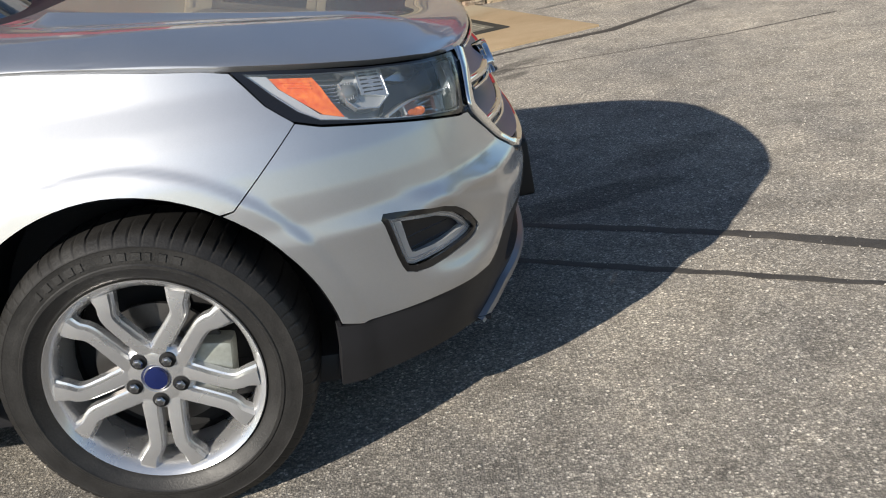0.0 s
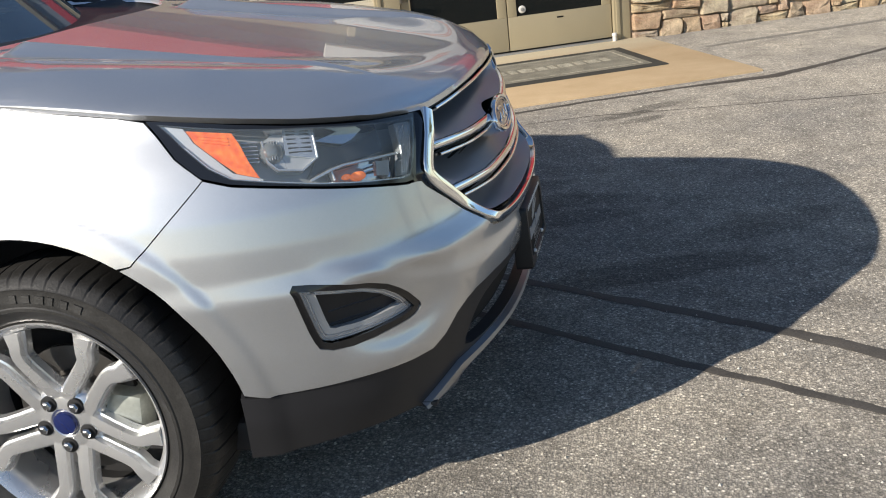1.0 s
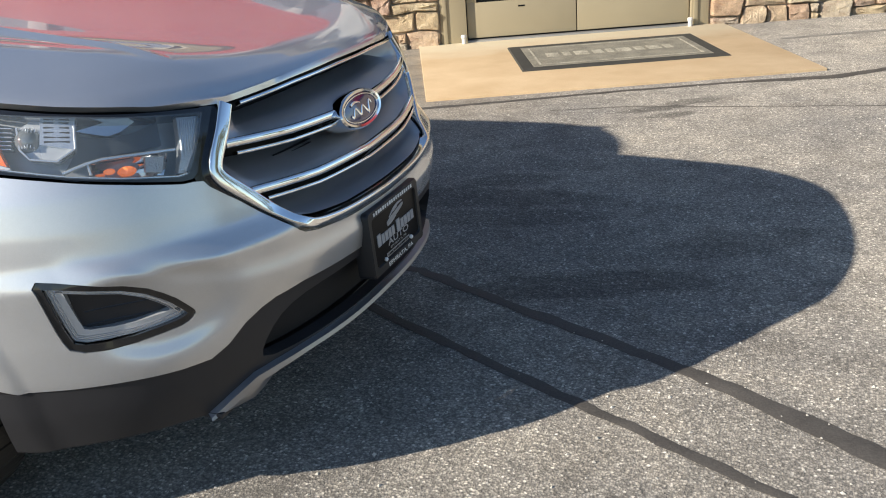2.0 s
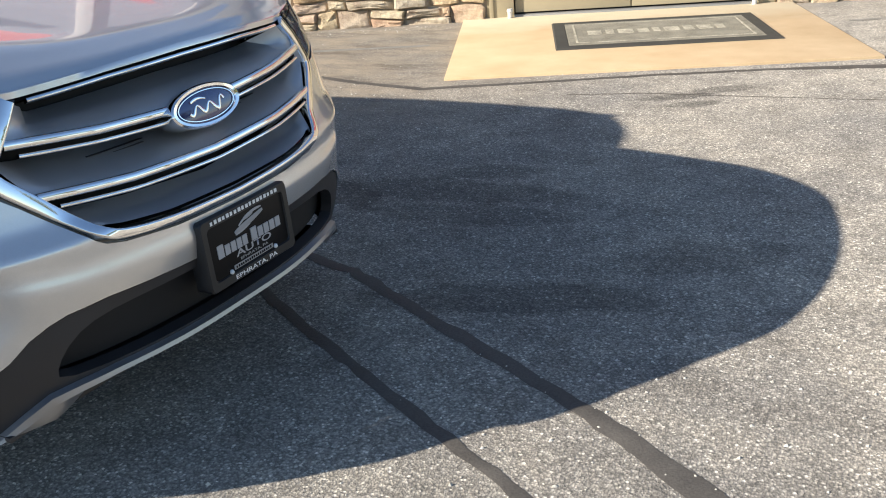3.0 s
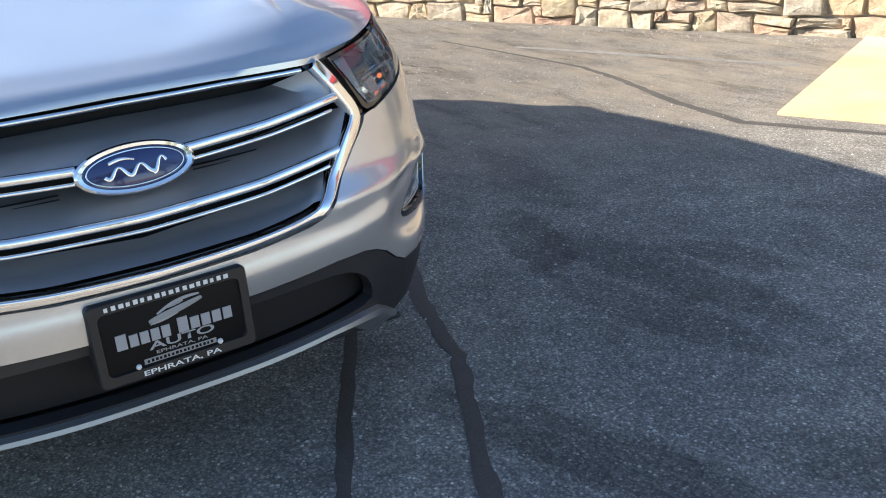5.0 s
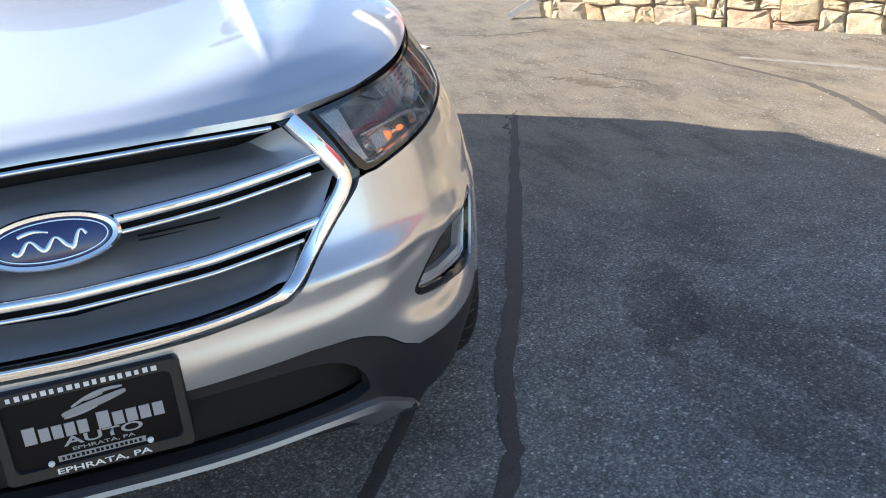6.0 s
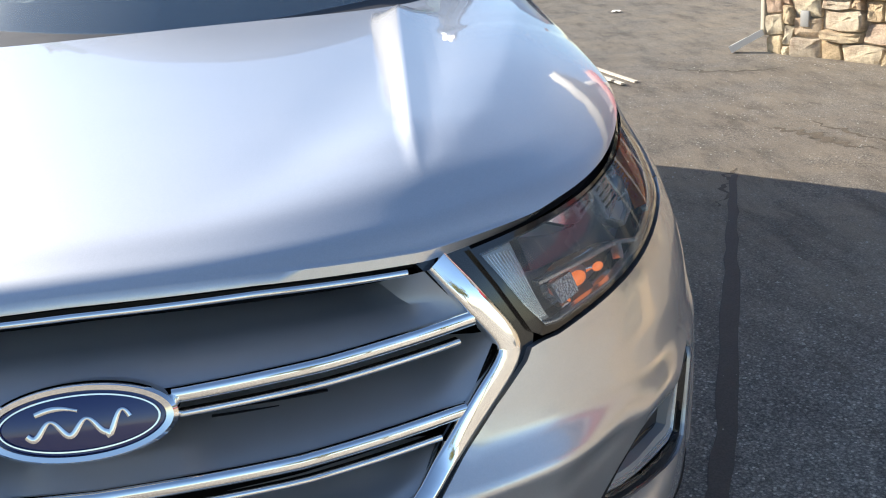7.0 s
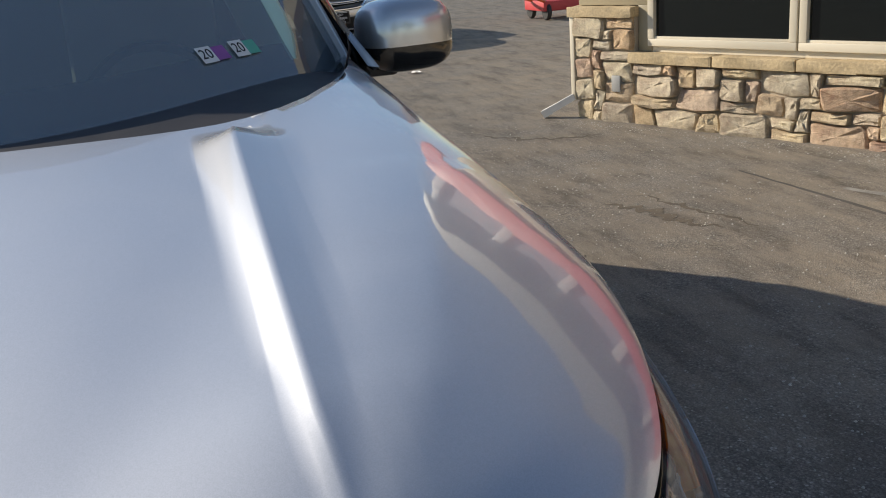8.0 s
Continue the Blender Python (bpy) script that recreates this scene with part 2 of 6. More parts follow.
bump(AMBER, voronoi(AMBER, av, 120), 0.35, 0.001)
wire(AMBER, ramp(AMBER, noise_tex(AMBER, av, 60, 3), (0.3, (0.72, 0.09, 0.006)), (0.7, (0.95, 0.26, 0.03))), bsdf(AMBER).inputs["Base Color"])
BULB_GLASS = material("amber_bulb_glass", (0.86, 0.27, 0.08), 0.12, 0.0, 0.8)
bsdf(BULB_GLASS).inputs["Emission Color"].default_value = (1.0, 0.22, 0.05, 1)
bsdf(BULB_GLASS).inputs["Emission Strength"].default_value = 0.32
bump(BULB_GLASS, voronoi(BULB_GLASS, coords(BULB_GLASS), 90), 0.8, 0.004)
FROSTED = material("ribbed_clear_plastic", (0.60, 0.63, 0.66), 0.22, 0.35, 0.6)
PIPE = material("clear_pipe", (0.58, 0.60, 0.62), 0.24, 0.4, 0.8)
DARK_CHROME = material("dark_chrome", (0.42, 0.42, 0.43), 0.2, 1.0)
LAMP_DARK = grained("lamp_dark", (0.38, 0.395, 0.41), 0.32, 0.3, 500, 0.1, 0.0001)
GUIDE = material("clear_light_guide", (0.36, 0.38, 0.40), 0.2, 0.3, 0.8)
FACETED = material("faceted_plastic", (0.50, 0.52, 0.54), 0.22, 0.7)
bump(FACETED, voronoi(FACETED, coords(FACETED), 260), 0.6, 0.002)
LAMP_BLACK = grained("lamp_black", (0.07, 0.08, 0.09), 0.25, 0.0, 500, 0.1, 0.0001)
BRIGHT_TRIM = material("bright_trim", (0.80, 0.80, 0.80), 0.38, 0.4)
MIRRORED = material("lamp_mirror", (0.82, 0.83, 0.84), 0.10, 1.0)
WHITE_PRINT = material("white_print", (0.78, 0.78, 0.76), 0.5)
SILVER_PRINT = material("silver_print", (0.36, 0.36, 0.37), 0.5)
GREY_PRINT = material("grey_print", (0.30, 0.30, 0.30), 0.5)
PLATE_BLACK = material("plate_black", (0.005, 0.005, 0.006), 0.45, 0, 0.0, 0.15)
FRIT = material("black_frit", (0.006, 0.007, 0.008), 0.08)
CABIN_DARK = grained("cabin_plastic", (0.06, 0.062, 0.065), 0.6, 0, 300, 0.2, 0.0004)
CABIN_LIGHT = grained("cabin_cloth", (0.45, 0.45, 0.40), 0.85, 0, 260, 0.15, 0.0006)
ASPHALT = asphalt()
TAR = grained("crack_sealant", (0.086, 0.077, 0.066), 0.85, 0, 170, 0.42, 0.003, 7)
SLAB = concrete_tan()
STONE = field_stone()
MORTAR = grained("mortar", (0.46, 0.38, 0.28), 0.9, 0, 160, 0.25, 0.003, 8)
SILL_STONE = grained("cast_sill", (0.44, 0.34, 0.20), 0.85, 0, 60, 0.35, 0.012, 9)
TAN_PAINT = grained("tan_paint", (0.34, 0.29, 0.19), 0.45, 0, 300, 0.05, 0.0003, 3)
VINYL = grained("cream_vinyl", (0.62, 0.56, 0.44), 0.4, 0, 300, 0.04, 0.0002, 3)
WINDOW_GLASS = material("dark_window_glass", (0.006, 0.008, 0.008), 0.03, 0, 0.0)
RED_PAINT = grained("red_paint", (0.48, 0.045, 0.05), 0.5, 0, 200, 0.06, 0.0004, 2)
GREY_SIDING = grained("grey_siding", (0.30, 0.29, 0.28), 0.7, 0, 200, 0.08, 0.0006, 3)
WHITE_PAINT = grained("white_paint", (0.66, 0.64, 0.60), 0.5, 0, 200, 0.04, 0.0003, 3)
ORANGE_PAINT = grained("orange_paint", (0.62, 0.13, 0.03), 0.5, 0, 120, 0.2, 0.0006, 6)
MAT_RUBBER = grained("mat_rubber", (0.045, 0.043, 0.036), 0.8, 0, 200, 0.25, 0.001, 5)
MAT_PRINT = grained("mat_print", (0.38, 0.35, 0.27), 0.95, 0, 90, 0.8, 0.002, 16)
MAT_FIELD = grained("mat_carpet", (0.25, 0.23, 0.18), 0.95, 0, 150, 0.5, 0.003, 7)
BLUE_GREY = grained("blue_grey_siding", (0.22, 0.25, 0.30), 0.6, 0, 200, 0.06, 0.0004, 2)
FADED = grained("faded_line", (0.235, 0.222, 0.196), 0.9, 0, 180, 0.5, 0.002, 14)
EARTH = grained("dark_earth", (0.105, 0.085, 0.060), 0.95, 0, 170, 0.5, 0.004, 16)
PALE_WOOD = grained("pale_wood", (0.62, 0.56, 0.46), 0.8, 0, 120, 0.2, 0.001, 12)
GRIT = grained("pale_grit", (0.50, 0.47, 0.41), 0.9, 0, 8, 0.5, 0.0, 3)
BARK = grained("bark", (0.12, 0.095, 0.07), 0.95, 0, 40, 0.4, 0.01, 5)
LEAVES = material("autumn_leaves", (0.10, 0.10, 0.02), 0.7)
wire(LEAVES, ramp(LEAVES, noise_tex(LEAVES, coords(LEAVES), 1.4, 3), (0.35, (0.05, 0.085, 0.018)), (0.55, (0.13, 0.13, 0.025)), (0.72, (0.26, 0.15, 0.025))), bsdf(LEAVES).inputs["Base Color"])
GALVANISED = grained("grey_metal", (0.30, 0.30, 0.29), 0.5, 0.3, 120, 0.15, 0.0004, 6)


# ---- mesh helpers ----
def part(name, bm, mat, parent=None, label="", smooth=True):
    """Links a bmesh as one mesh object, under a thing or a part."""
    me = bpy.data.meshes.new(name)
    bm.to_mesh(me)
    bm.free()
    me.materials.append(mat)
    if smooth:
        me.shade_smooth()
        me.set_sharp_from_angle(angle=radians(38))
    ob = new(name, me)
    ob.parent = parent
    if label:
        ob["label"] = label
    return ob


def thing(name, label, category, group="", kind="", m=None):
    ob = new(name)
    ob.empty_display_size = 0.1
    if m is not None:
        ob.matrix_world = m
    return tagged(ob, label, category, group, kind)


def box(bm, lo, hi, bevel=0.0, m=None):
    """A box between two corners, with rounded edges."""
    r = bmesh.ops.create_cube(bm, size=1.0)
    vs = r["verts"]
    for v in vs:
        v.co = Vector([lo[i] + (hi[i] - lo[i]) * (v.co[i] + 0.5) for i in range(3)])
    if bevel > 0:
        es = list({e for v in vs for e in v.link_edges})
        out = bmesh.ops.bevel(bm, geom=es, offset=bevel, segments=2, affect="EDGES", profile=0.6)
        vs = list({v for f in out["faces"] for v in f.verts} | {v for v in vs if v.is_valid})
    if m is not None:
        bmesh.ops.transform(bm, matrix=m, verts=vs)
    return bm


def rings(bm, loops, closed_ring=True, cap=False):
    """Joins loops of equally many points by quads."""
    rows = [[bm.verts.new(p) for p in loop] for loop in loops]
    n = len(rows[0])
    for a, b in zip(rows, rows[1:]):
        for i in range(n if closed_ring else n - 1):
            j = (i + 1) % n
            bm.faces.new((a[i], a[j], b[j], b[i]))
    if cap:
        bm.faces.new(rows[0][::-1])
        bm.faces.new(rows[-1])
    return rows


def turned(bm, profile, n=48):
    """Turns a profile of (radius, along) about the local Y axis."""
    loops = []
    for r, a in profile:
        loops.append([Vector((r * math.cos(2 * math.pi * i / n), a, r * math.sin(2 * math.pi * i / n))) for i in range(n)])
    rings(bm, loops)
    return bm


def chaikin(pts, times=2, closed=True):
    for _ in range(times):
        out = []
        n = len(pts)
        for i in range(n if closed else n - 1):
            a, b = pts[i], pts[(i + 1) % n]
            out.append((a[0] * 0.75 + b[0] * 0.25, a[1] * 0.75 + b[1] * 0.25))
            out.append((a[0] * 0.25 + b[0] * 0.75, a[1] * 0.25 + b[1] * 0.75))
        pts = out if closed else [pts[0]] + out + [pts[-1]]
    return pts


def inside(q, poly):
    x, y = q
    hit = False
    for (x0, y0), (x1, y1) in zip(poly, poly[1:] + poly[:1]):
        if (y0 > y) != (y1 > y) and x < (x1 - x0) * (y - y0) / (y1 - y0) + x0:
            hit = not hit
    return hit


def cut_sheet(outline, holes=(), step=0.02):
    """A flat gridded sheet with a free outline and holes, in its own two coordinates."""
    xs, ys = [p[0] for p in outline], [p[1] for p in outline]
    x0, x1, y0, y1 = min(xs) - step, max(xs) + step, min(ys) - step, max(ys) + step
    nx, ny = max(2, int((x1 - x0) / step) + 1), max(2, int((y1 - y0) / step) + 1)
    bm = bmesh.new()
    grid = [[bm.verts.new((x0 + (x1 - x0) * i / nx, y0 + (y1 - y0) * j / ny, 0)) for j in range(ny + 1)] for i in range(nx + 1)]
    for i in range(nx):
        for j in range(ny):
            bm.faces.new((grid[i][j], grid[i + 1][j], grid[i + 1][j + 1], grid[i][j + 1]))
    for loop in (outline, *holes):
        for (ax, ay), (bx, by) in zip(loop, loop[1:] + loop[:1]):
            n = Vector((ay - by, bx - ax, 0))
            if n.length < 1e-6:
                continue
            lx, hx, ly, hy = min(ax, bx) - 1e-5, max(ax, bx) + 1e-5, min(ay, by) - 1e-5, max(ay, by) + 1e-5
            near = []
            for f in bm.faces:
                c = [v.co for v in f.verts]
                if max(p.x for p in c) >= lx and min(p.x for p in c) <= hx and max(p.y for p in c) >= ly and min(p.y for p in c) <= hy:
                    near.append(f)
            geom = near + list({e for f in near for e in f.edges}) + list({v for f in near for v in f.verts})
            bmesh.ops.bisect_plane(bm, geom=geom, dist=1e-5, plane_co=(ax, ay, 0), plane_no=n)
    gone = []
    for f in bm.faces:
        c = f.calc_center_median()
        if not inside((c.x, c.y), outline) or any(inside((c.x, c.y), h) for h in holes):
            gone.append(f)
    bmesh.ops.delete(bm, geom=gone, context="FACES")
    return bm


def wrap(bm, place, outward, lip=0.0):
    """Bends a flat sheet onto a surface; lip: how deep its edges are turned in."""
    for v in bm.verts:
        v.co = place(v.co.x, v.co.y)
    bm.normal_update()
    flip = [f for f in bm.faces if f.normal.dot(outward(f.calc_center_median())) < 0]
    bmesh.ops.reverse_faces(bm, faces=flip)
    bm.normal_update()
    if lip:
        rim = [e for e in bm.edges if e.is_boundary]
        ns = {v: v.normal.copy() for e in rim for v in e.verts}
        made = bmesh.ops.extrude_edge_only(bm, edges=rim)
        fresh = [g for g in made["geom"] if isinstance(g, bmesh.types.BMVert)]
        for v in fresh:
            src = min((o for e in v.link_edges for o in e.verts if o in ns), key=lambda o: (o.co - v.co).length, default=None)
            n = ns[src] if src else Vector((1, 0, 0))
            v.co -= n * lip
        bm.normal_update()
    return bm


def sweep(bm, path, normals, widths, heights, cap=True, section=10, square=0.6):
    """A bar of half-round section along a path; its back lies on the path."""
    loops = []
    n = len(path)
    for i, p in enumerate(path):
        t = (path[min(i + 1, n - 1)] - path[max(i - 1, 0)]).normalized()
        up = normals[i].normalized()
        side = t.cross(up).normalized()
        w, h = widths[i] / 2, heights[i]
        loop = []
        for k in range(section):
            a = math.pi * k / (section - 1)
            c, s = math.cos(a), math.sin(a)
            loop.append(p + side * w * (abs(c) ** square) * (1 if c > 0 else -1) + up * (h * s ** (square + 0.1) if s > 1e-6 else 0))
        loop += [p - side * w - up * 0.012, p + side * w - up * 0.012]
        loops.append(loop)
    rings(bm, loops, True, cap)
    return bm


# ---- the car's skin: nose along +x, its left side along +y, the front axle over the origin ----
HEIGHTS = [0.16, 0.20, 0.25, 0.30, 0.36, 0.44, 0.52, 0.60, 0.655, 0.675, 0.70, 0.73, 0.76, 0.83, 0.90, 0.94, 1.00, 1.06, 1.12]
NOSE = [0.85, 0.875, 0.90, 0.918, 0.938, 0.955, 0.962, 0.966, 0.970, 0.953, 0.934, 0.924, 0.916, 0.900, 0.886, 0.872, 0.85, 0.825, 0.80]
FLANK = [0.86, 0.88, 0.905, 0.925, 0.945, 0.957, 0.963, 0.967, 0.970, 0.968, 0.965, 0.964, 0.962, 0.950, 0.925, 0.905, 0.868, 0.845, 0.83]
fine_z = np.linspace(0.10, 1.2, 441)
bell = np.hanning(11) / np.hanning(11).sum()


def eased(values):
    return np.convolve(np.pad(np.interp(fine_z, HEIGHTS, values), 5, mode="edge"), bell, "valid")


nose_f, flank_f = eased(NOSE), eased(FLANK)
turn_a = np.linspace(0, math.pi / 2, 2001)
arc_x, arc_y = np.cos(turn_a) ** (2 / 3), np.sin(turn_a) ** (2 / 2.4)
arc_x[-1] = 0
arc_s = np.concatenate([[0], np.cumsum(np.hypot(np.diff(arc_x * 0.95), np.diff(arc_y * 0.96)))])
QUARTER = float(arc_s[-1])
AXLE_Z, ARCH = 0.372, 0.455
TUCK = 0.028


def tucked(y, w):
    """The flanks drawn in towards the widest part of the body, w."""
    t = max(0.0, min(1.0, (abs(y) / w - 0.72) / 0.26))
    return math.copysign(abs(y) - TUCK * t * t * (3 - 2 * t), y)


def skin(p, z, off=0.0):
    """The point of the body's side at p along its girth (0 at the nose's middle) and height z."""
    def bare(p, z):
        a, s = abs(p), 1 if p >= 0 else -1
        l, w = float(np.interp(z, fine_z, nose_f)), float(np.interp(z, fine_z, flank_f))
        if a > QUARTER:
            return Vector((QUARTER - a, s * (w - TUCK), z))
        return Vector((l * float(np.interp(a, arc_s, arc_x)), tucked(s * w * float(np.interp(a, arc_s, arc_y)), w), z))
    q = bare(p, z)
    r = math.hypot(q.x, z - AXLE_Z)
    flare = max(0.0, min(1.0, (0.520 - r) / 0.028)) if abs(p) > 0.9 else 0.0
    off += 0.008 * flare * flare * (3 - 2 * flare)
    # a soft ridge runs below the grille and climbs round the fog lamps
    high = float(np.interp(abs(p), [0, 0.45, 0.6, 0.7, 0.8, 0.95], [0.568, 0.571, 0.586, 0.612, 0.654, 0.70]))
    size = float(np.interp(abs(p), [0, 0.62, 0.80, 0.94], [0.008, 0.009, 0.007, 0.0]))
    if size > 0:
        t = (z - high) / (0.024 if z > high else 0.055)
        off += size * math.exp(-t * t)
    dent = (((abs(p) - 0.76) / 0.168) ** 2 + ((z - 0.570) / 0.094) ** 2) ** 3
    if dent < 8:
        off -= 0.021 * math.exp(-dent)
    if off:
        e = 0.004
        n = (bare(p + e, z) - bare(p - e, z)).cross(bare(p, z + e) - bare(p, z - e)).normalized()
        q = q + n * off
    return q


def girth(x, z):
    """How far along the girth a point of the flank at x lies."""
    if x <= 0:
        return QUARTER - x
    l = float(np.interp(z, fine_z, nose_f))
    k = min(1.0, x / l) ** 1.5
    return float(np.interp(math.acos(k), turn_a, arc_s))


def away(c):
    return Vector((c.x + 0.6 if c.x > 0 else 0.0, c.y * 1.4, 0.0))


def panel(name, outline, holes, mat, parent, off=0.0, lip=0.012, step=0.02, label="", finer=False):
    bm = cut_sheet(list(outline), [list(h) for h in holes], step)
    if finer:
        bmesh.ops.subdivide_edges(bm, edges=bm.edges[:], cuts=1, use_grid_fill=True)
    wrap(bm, lambda p, z: skin(p, z, off), away, lip)
    return part(name, bm, mat, parent, label)


def mirror(pts, s):
    return [(s * p, z) for p, z in pts]


def shrink(pts, k, kz=None):
    cx, cz = sum(p[0] for p in pts) / len(pts), sum(p[1] for p in pts) / len(pts)
    return [(cx + (p[0] - cx) * k, cz + (p[1] - cz) * (kz or k)) for p in pts]


def inset(pts, d):
    """The outline moved inwards by d."""
    n = len(pts)
    turn = sum(pts[i][0] * pts[(i + 1) % n][1] - pts[(i + 1) % n][0] * pts[i][1] for i in range(n))
    k = 1 if turn > 0 else -1
    out = []
    for i in range(n):
        a, b, e = Vector(pts[i - 1]), Vector(pts[i]), Vector(pts[(i + 1) % n])
        u, v = (b - a).normalized(), (e - b).normalized()
        m = Vector((-u.y - v.y, u.x + v.x)).normalized() * k
        grow = max(0.55, m.dot(Vector((-u.y, u.x)) * k))
        out.append((b.x + m.x * d / grow, b.y + m.y * d / grow))
    return out


def hood_line(p):
    return float(np.interp(abs(p), [0, 0.24, 0.5, 0.68, 0.9, 1.05, 1.23, 1.583, 1.70, 2.6], [0.967, 0.964, 0.954, 0.965, 0.990, 1.011, 1.037, 1.078, 1.093, 1.172]))


def arch_run(a0, a1, n=14, r=ARCH):
    out = []
    for i in range(n + 1):
        a = radians(a0 + (a1 - a0) * i / n)
        x, z = r * math.cos(a), AXLE_Z + r * math.sin(a)
        out.append((girth(x, z), z))
    return out


GRILLE_OUT = [(0, 0.613), (0.20, 0.618), (0.33, 0.630), (0.375, 0.640), (0.395, 0.652), (0.505, 0.752), (0.563, 0.797), (0.563, 0.835), (0.545, 0.885), (0.497, 0.949)]
LAMP_OUT = [(0.535, 0.948), (0.585, 0.826), (0.600, 0.816), (0.625, 0.817), (0.753, 0.844), (0.913, 0.873), (1.057, 0.897), (1.12, 0.916), (1.171, 0.957), (1.232, 1.033),
            (1.126, 1.021), (1.05, 1.009), (0.90, 0.988), (0.70, 0.964)]
FOG_OUT = [(1.004, 0.678), (0.93, 0.668), (0.788, 0.633), (0.724, 0.594), (0.692, 0.560), (0.676, 0.541), (0.688, 0.525), (0.720, 0.514), (0.847, 0.502), (0.952, 0.511), (0.970, 0.545), (0.988, 0.615)]
LOWER_LINE = [(1.08, 0.428), (0.973, 0.427), (0.856, 0.427), (0.728, 0.424), (0.665, 0.426), (0.620, 0.448), (0.575, 0.483), (0.53, 0.504), (0.49, 0.515), (0.40, 0.522), (0.17, 0.517), (0, 0.516)]


def car(name, label):
    """A mid-size sport utility car."""
    c = thing(name, label, "car")
    gap = 0.001

    # bumper cover, one piece from wheel to wheel
    half = [(0, 0.608)] + [(p + (0.004 if p > 0.3 else 0), z - 0.006) for p, z in GRILLE_OUT[1:7]] + [(0.578, 0.806), (0.60, 0.810), (0.625, 0.811), (0.753, 0.838), (0.913, 0.867), (1.057, 0.891), (1.116, 0.909)]
    half += [(girth(0.275, 0.757) - gap / 2, 0.757)] + [q for q in arch_run(56.5, 9, 14)] + LOWER_LINE
    ring_out = half[:-1] + [(0, 0.516)] + mirror(half[1:-1], -1)[::-1]
    fog_hole = chaikin(FOG_OUT, 1)
    panel("bumper_cover", ring_out, [fog_hole, mirror(fog_hole, -1)], SILVER, c, 0, 0.014, 0.016, "silver painted front bumper cover", True)

    # dark lower apron
    low = [(0, 0.512)] + [(p, z - 0.004) for p, z in LOWER_LINE[::-1][1:]] + [(1.142, 0.433), (1.139, 0.36), (1.142, 0.258), (1.05, 0.254), (0.90, 0.266), (0.757, 0.272), (0.66, 0.268), (0.50, 0.30), (0.30, 0.325), (0, 0.33)]
    mouth = [(0.0, 0.492), (0.30, 0.492), (0.42, 0.484), (0.49, 0.455), (0.53, 0.40), (0.53, 0.365), (0.40, 0.358), (0, 0.356)]
    mouth = mouth[1:-1] + [(0, 0.356)] + mirror(mouth[1:-1], -1)[::-1] + [(0, 0.492)]
    panel("lower_apron", low[:-1] + [(0, 0.33)] + mirror(low[1:-1], -1)[::-1], [chaikin(mouth, 1)], BLACK_PLASTIC, c, -0.004, 0.03, 0.022, "black textured plastic lower apron")
    panel("intake_backing", shrink(mouth, 1.06), [], VOID, c, -0.05, 0, 0.05)
    strip_p = list(np.linspace(-0.68, 0.68, 45))
    top = [skin(p, float(np.interp(abs(p), [0, 0.2, 0.39, 0.50, 0.56, 0.62, 0.68], [0.350, 0.348, 0.350, 0.345, 0.338, 0.306, 0.270])), 0.012) for p in strip_p]
    mid = [skin(p, float(np.interp(abs(p), [0, 0.2, 0.39, 0.50, 0.56, 0.62, 0.68], [0.342, 0.340, 0.342, 0.333, 0.322, 0.290, 0.266])), 0.018) for p in strip_p]
    low_ = [skin(p, float(np.interp(abs(p), [0, 0.30, 0.46, 0.55, 0.68], [0.338, 0.336, 0.312, 0.272, 0.262])), float(np.interp(abs(p), [0.4, 0.55], [-0.03, 0.006]))) for p in strip_p]
    back = [skin(p, float(np.interp(abs(p), [0, 0.2, 0.39, 0.50, 0.56, 0.62, 0.68], [0.352, 0.350, 0.352, 0.347, 0.340, 0.308, 0.272])), -0.02) for p in strip_p]
    bm = bmesh.new()
    rings(bm, [back, top, mid, low_], False)
    part("skid_strip", bm, grained("satin_silver", (0.34, 0.35, 0.37), 0.38, 0.8, 500, 0.05, 0.0001) if "satin_silver" not in bpy.data.materials else bpy.data.materials["satin_silver"], c, "satin silver strip along the lower edge")

    # grille
    inner = [(0, 0.637), (0.20, 0.641), (0.335, 0.655), (0.385, 0.672), (0.455, 0.750), (0.528, 0.806), (0.528, 0.832), (0.497, 0.885), (0.455, 0.948), (0.24, 0.958), (0, 0.961)]
    hole = inner[1:-1] + [(0, 0.961)] + mirror(inner[1:-1], -1)[::-1] + [(0, 0.637)]
    panel("grille_backing", shrink(hole, 1.04), [], VOID, c, -0.13, 0, 0.05)
    chrome_path = chaikin([(0.480, 0.944), (0.514, 0.885), (0.546, 0.828), (0.540, 0.802), (0.482, 0.752), (0.425, 0.695), (0.386, 0.660), (0.335, 0.642), (0.20, 0.630), (0, 0.626)], 2, False)
    full = chrome_path + mirror(chrome_path[:-1], -1)[::-1]
    path = [skin(p, z, -0.004) for p, z in full]
    wide = [float(np.interp(abs(p), [0, 0.30, 0.40, 0.50, 0.56], [0.019, 0.021, 0.026, 0.034, 0.034])) for p, z in full]
    part("grille_surround", sweep(bmesh.new(), path, [(skin(p, z, 0.02) - skin(p, z)) for p, z in full], wide, [0.012] * len(full), True, 13, 0.36), CHROME, c, "chrome grille surround")
    panel("grille_seal", [(p * 1.0, z) for p, z in (lambda o: o[1:-1] + mirror(o[1:-1], -1)[::-1])([(0, 0)] + [(p + 0.018, z - 0.012) for p, z in GRILLE_OUT[1:7]] + [(0.592, 0.82), (0.54, 0.955), (0, 0)])], [hole], GLOSS_BLACK, c, -0.012, 0.02, 0.03)
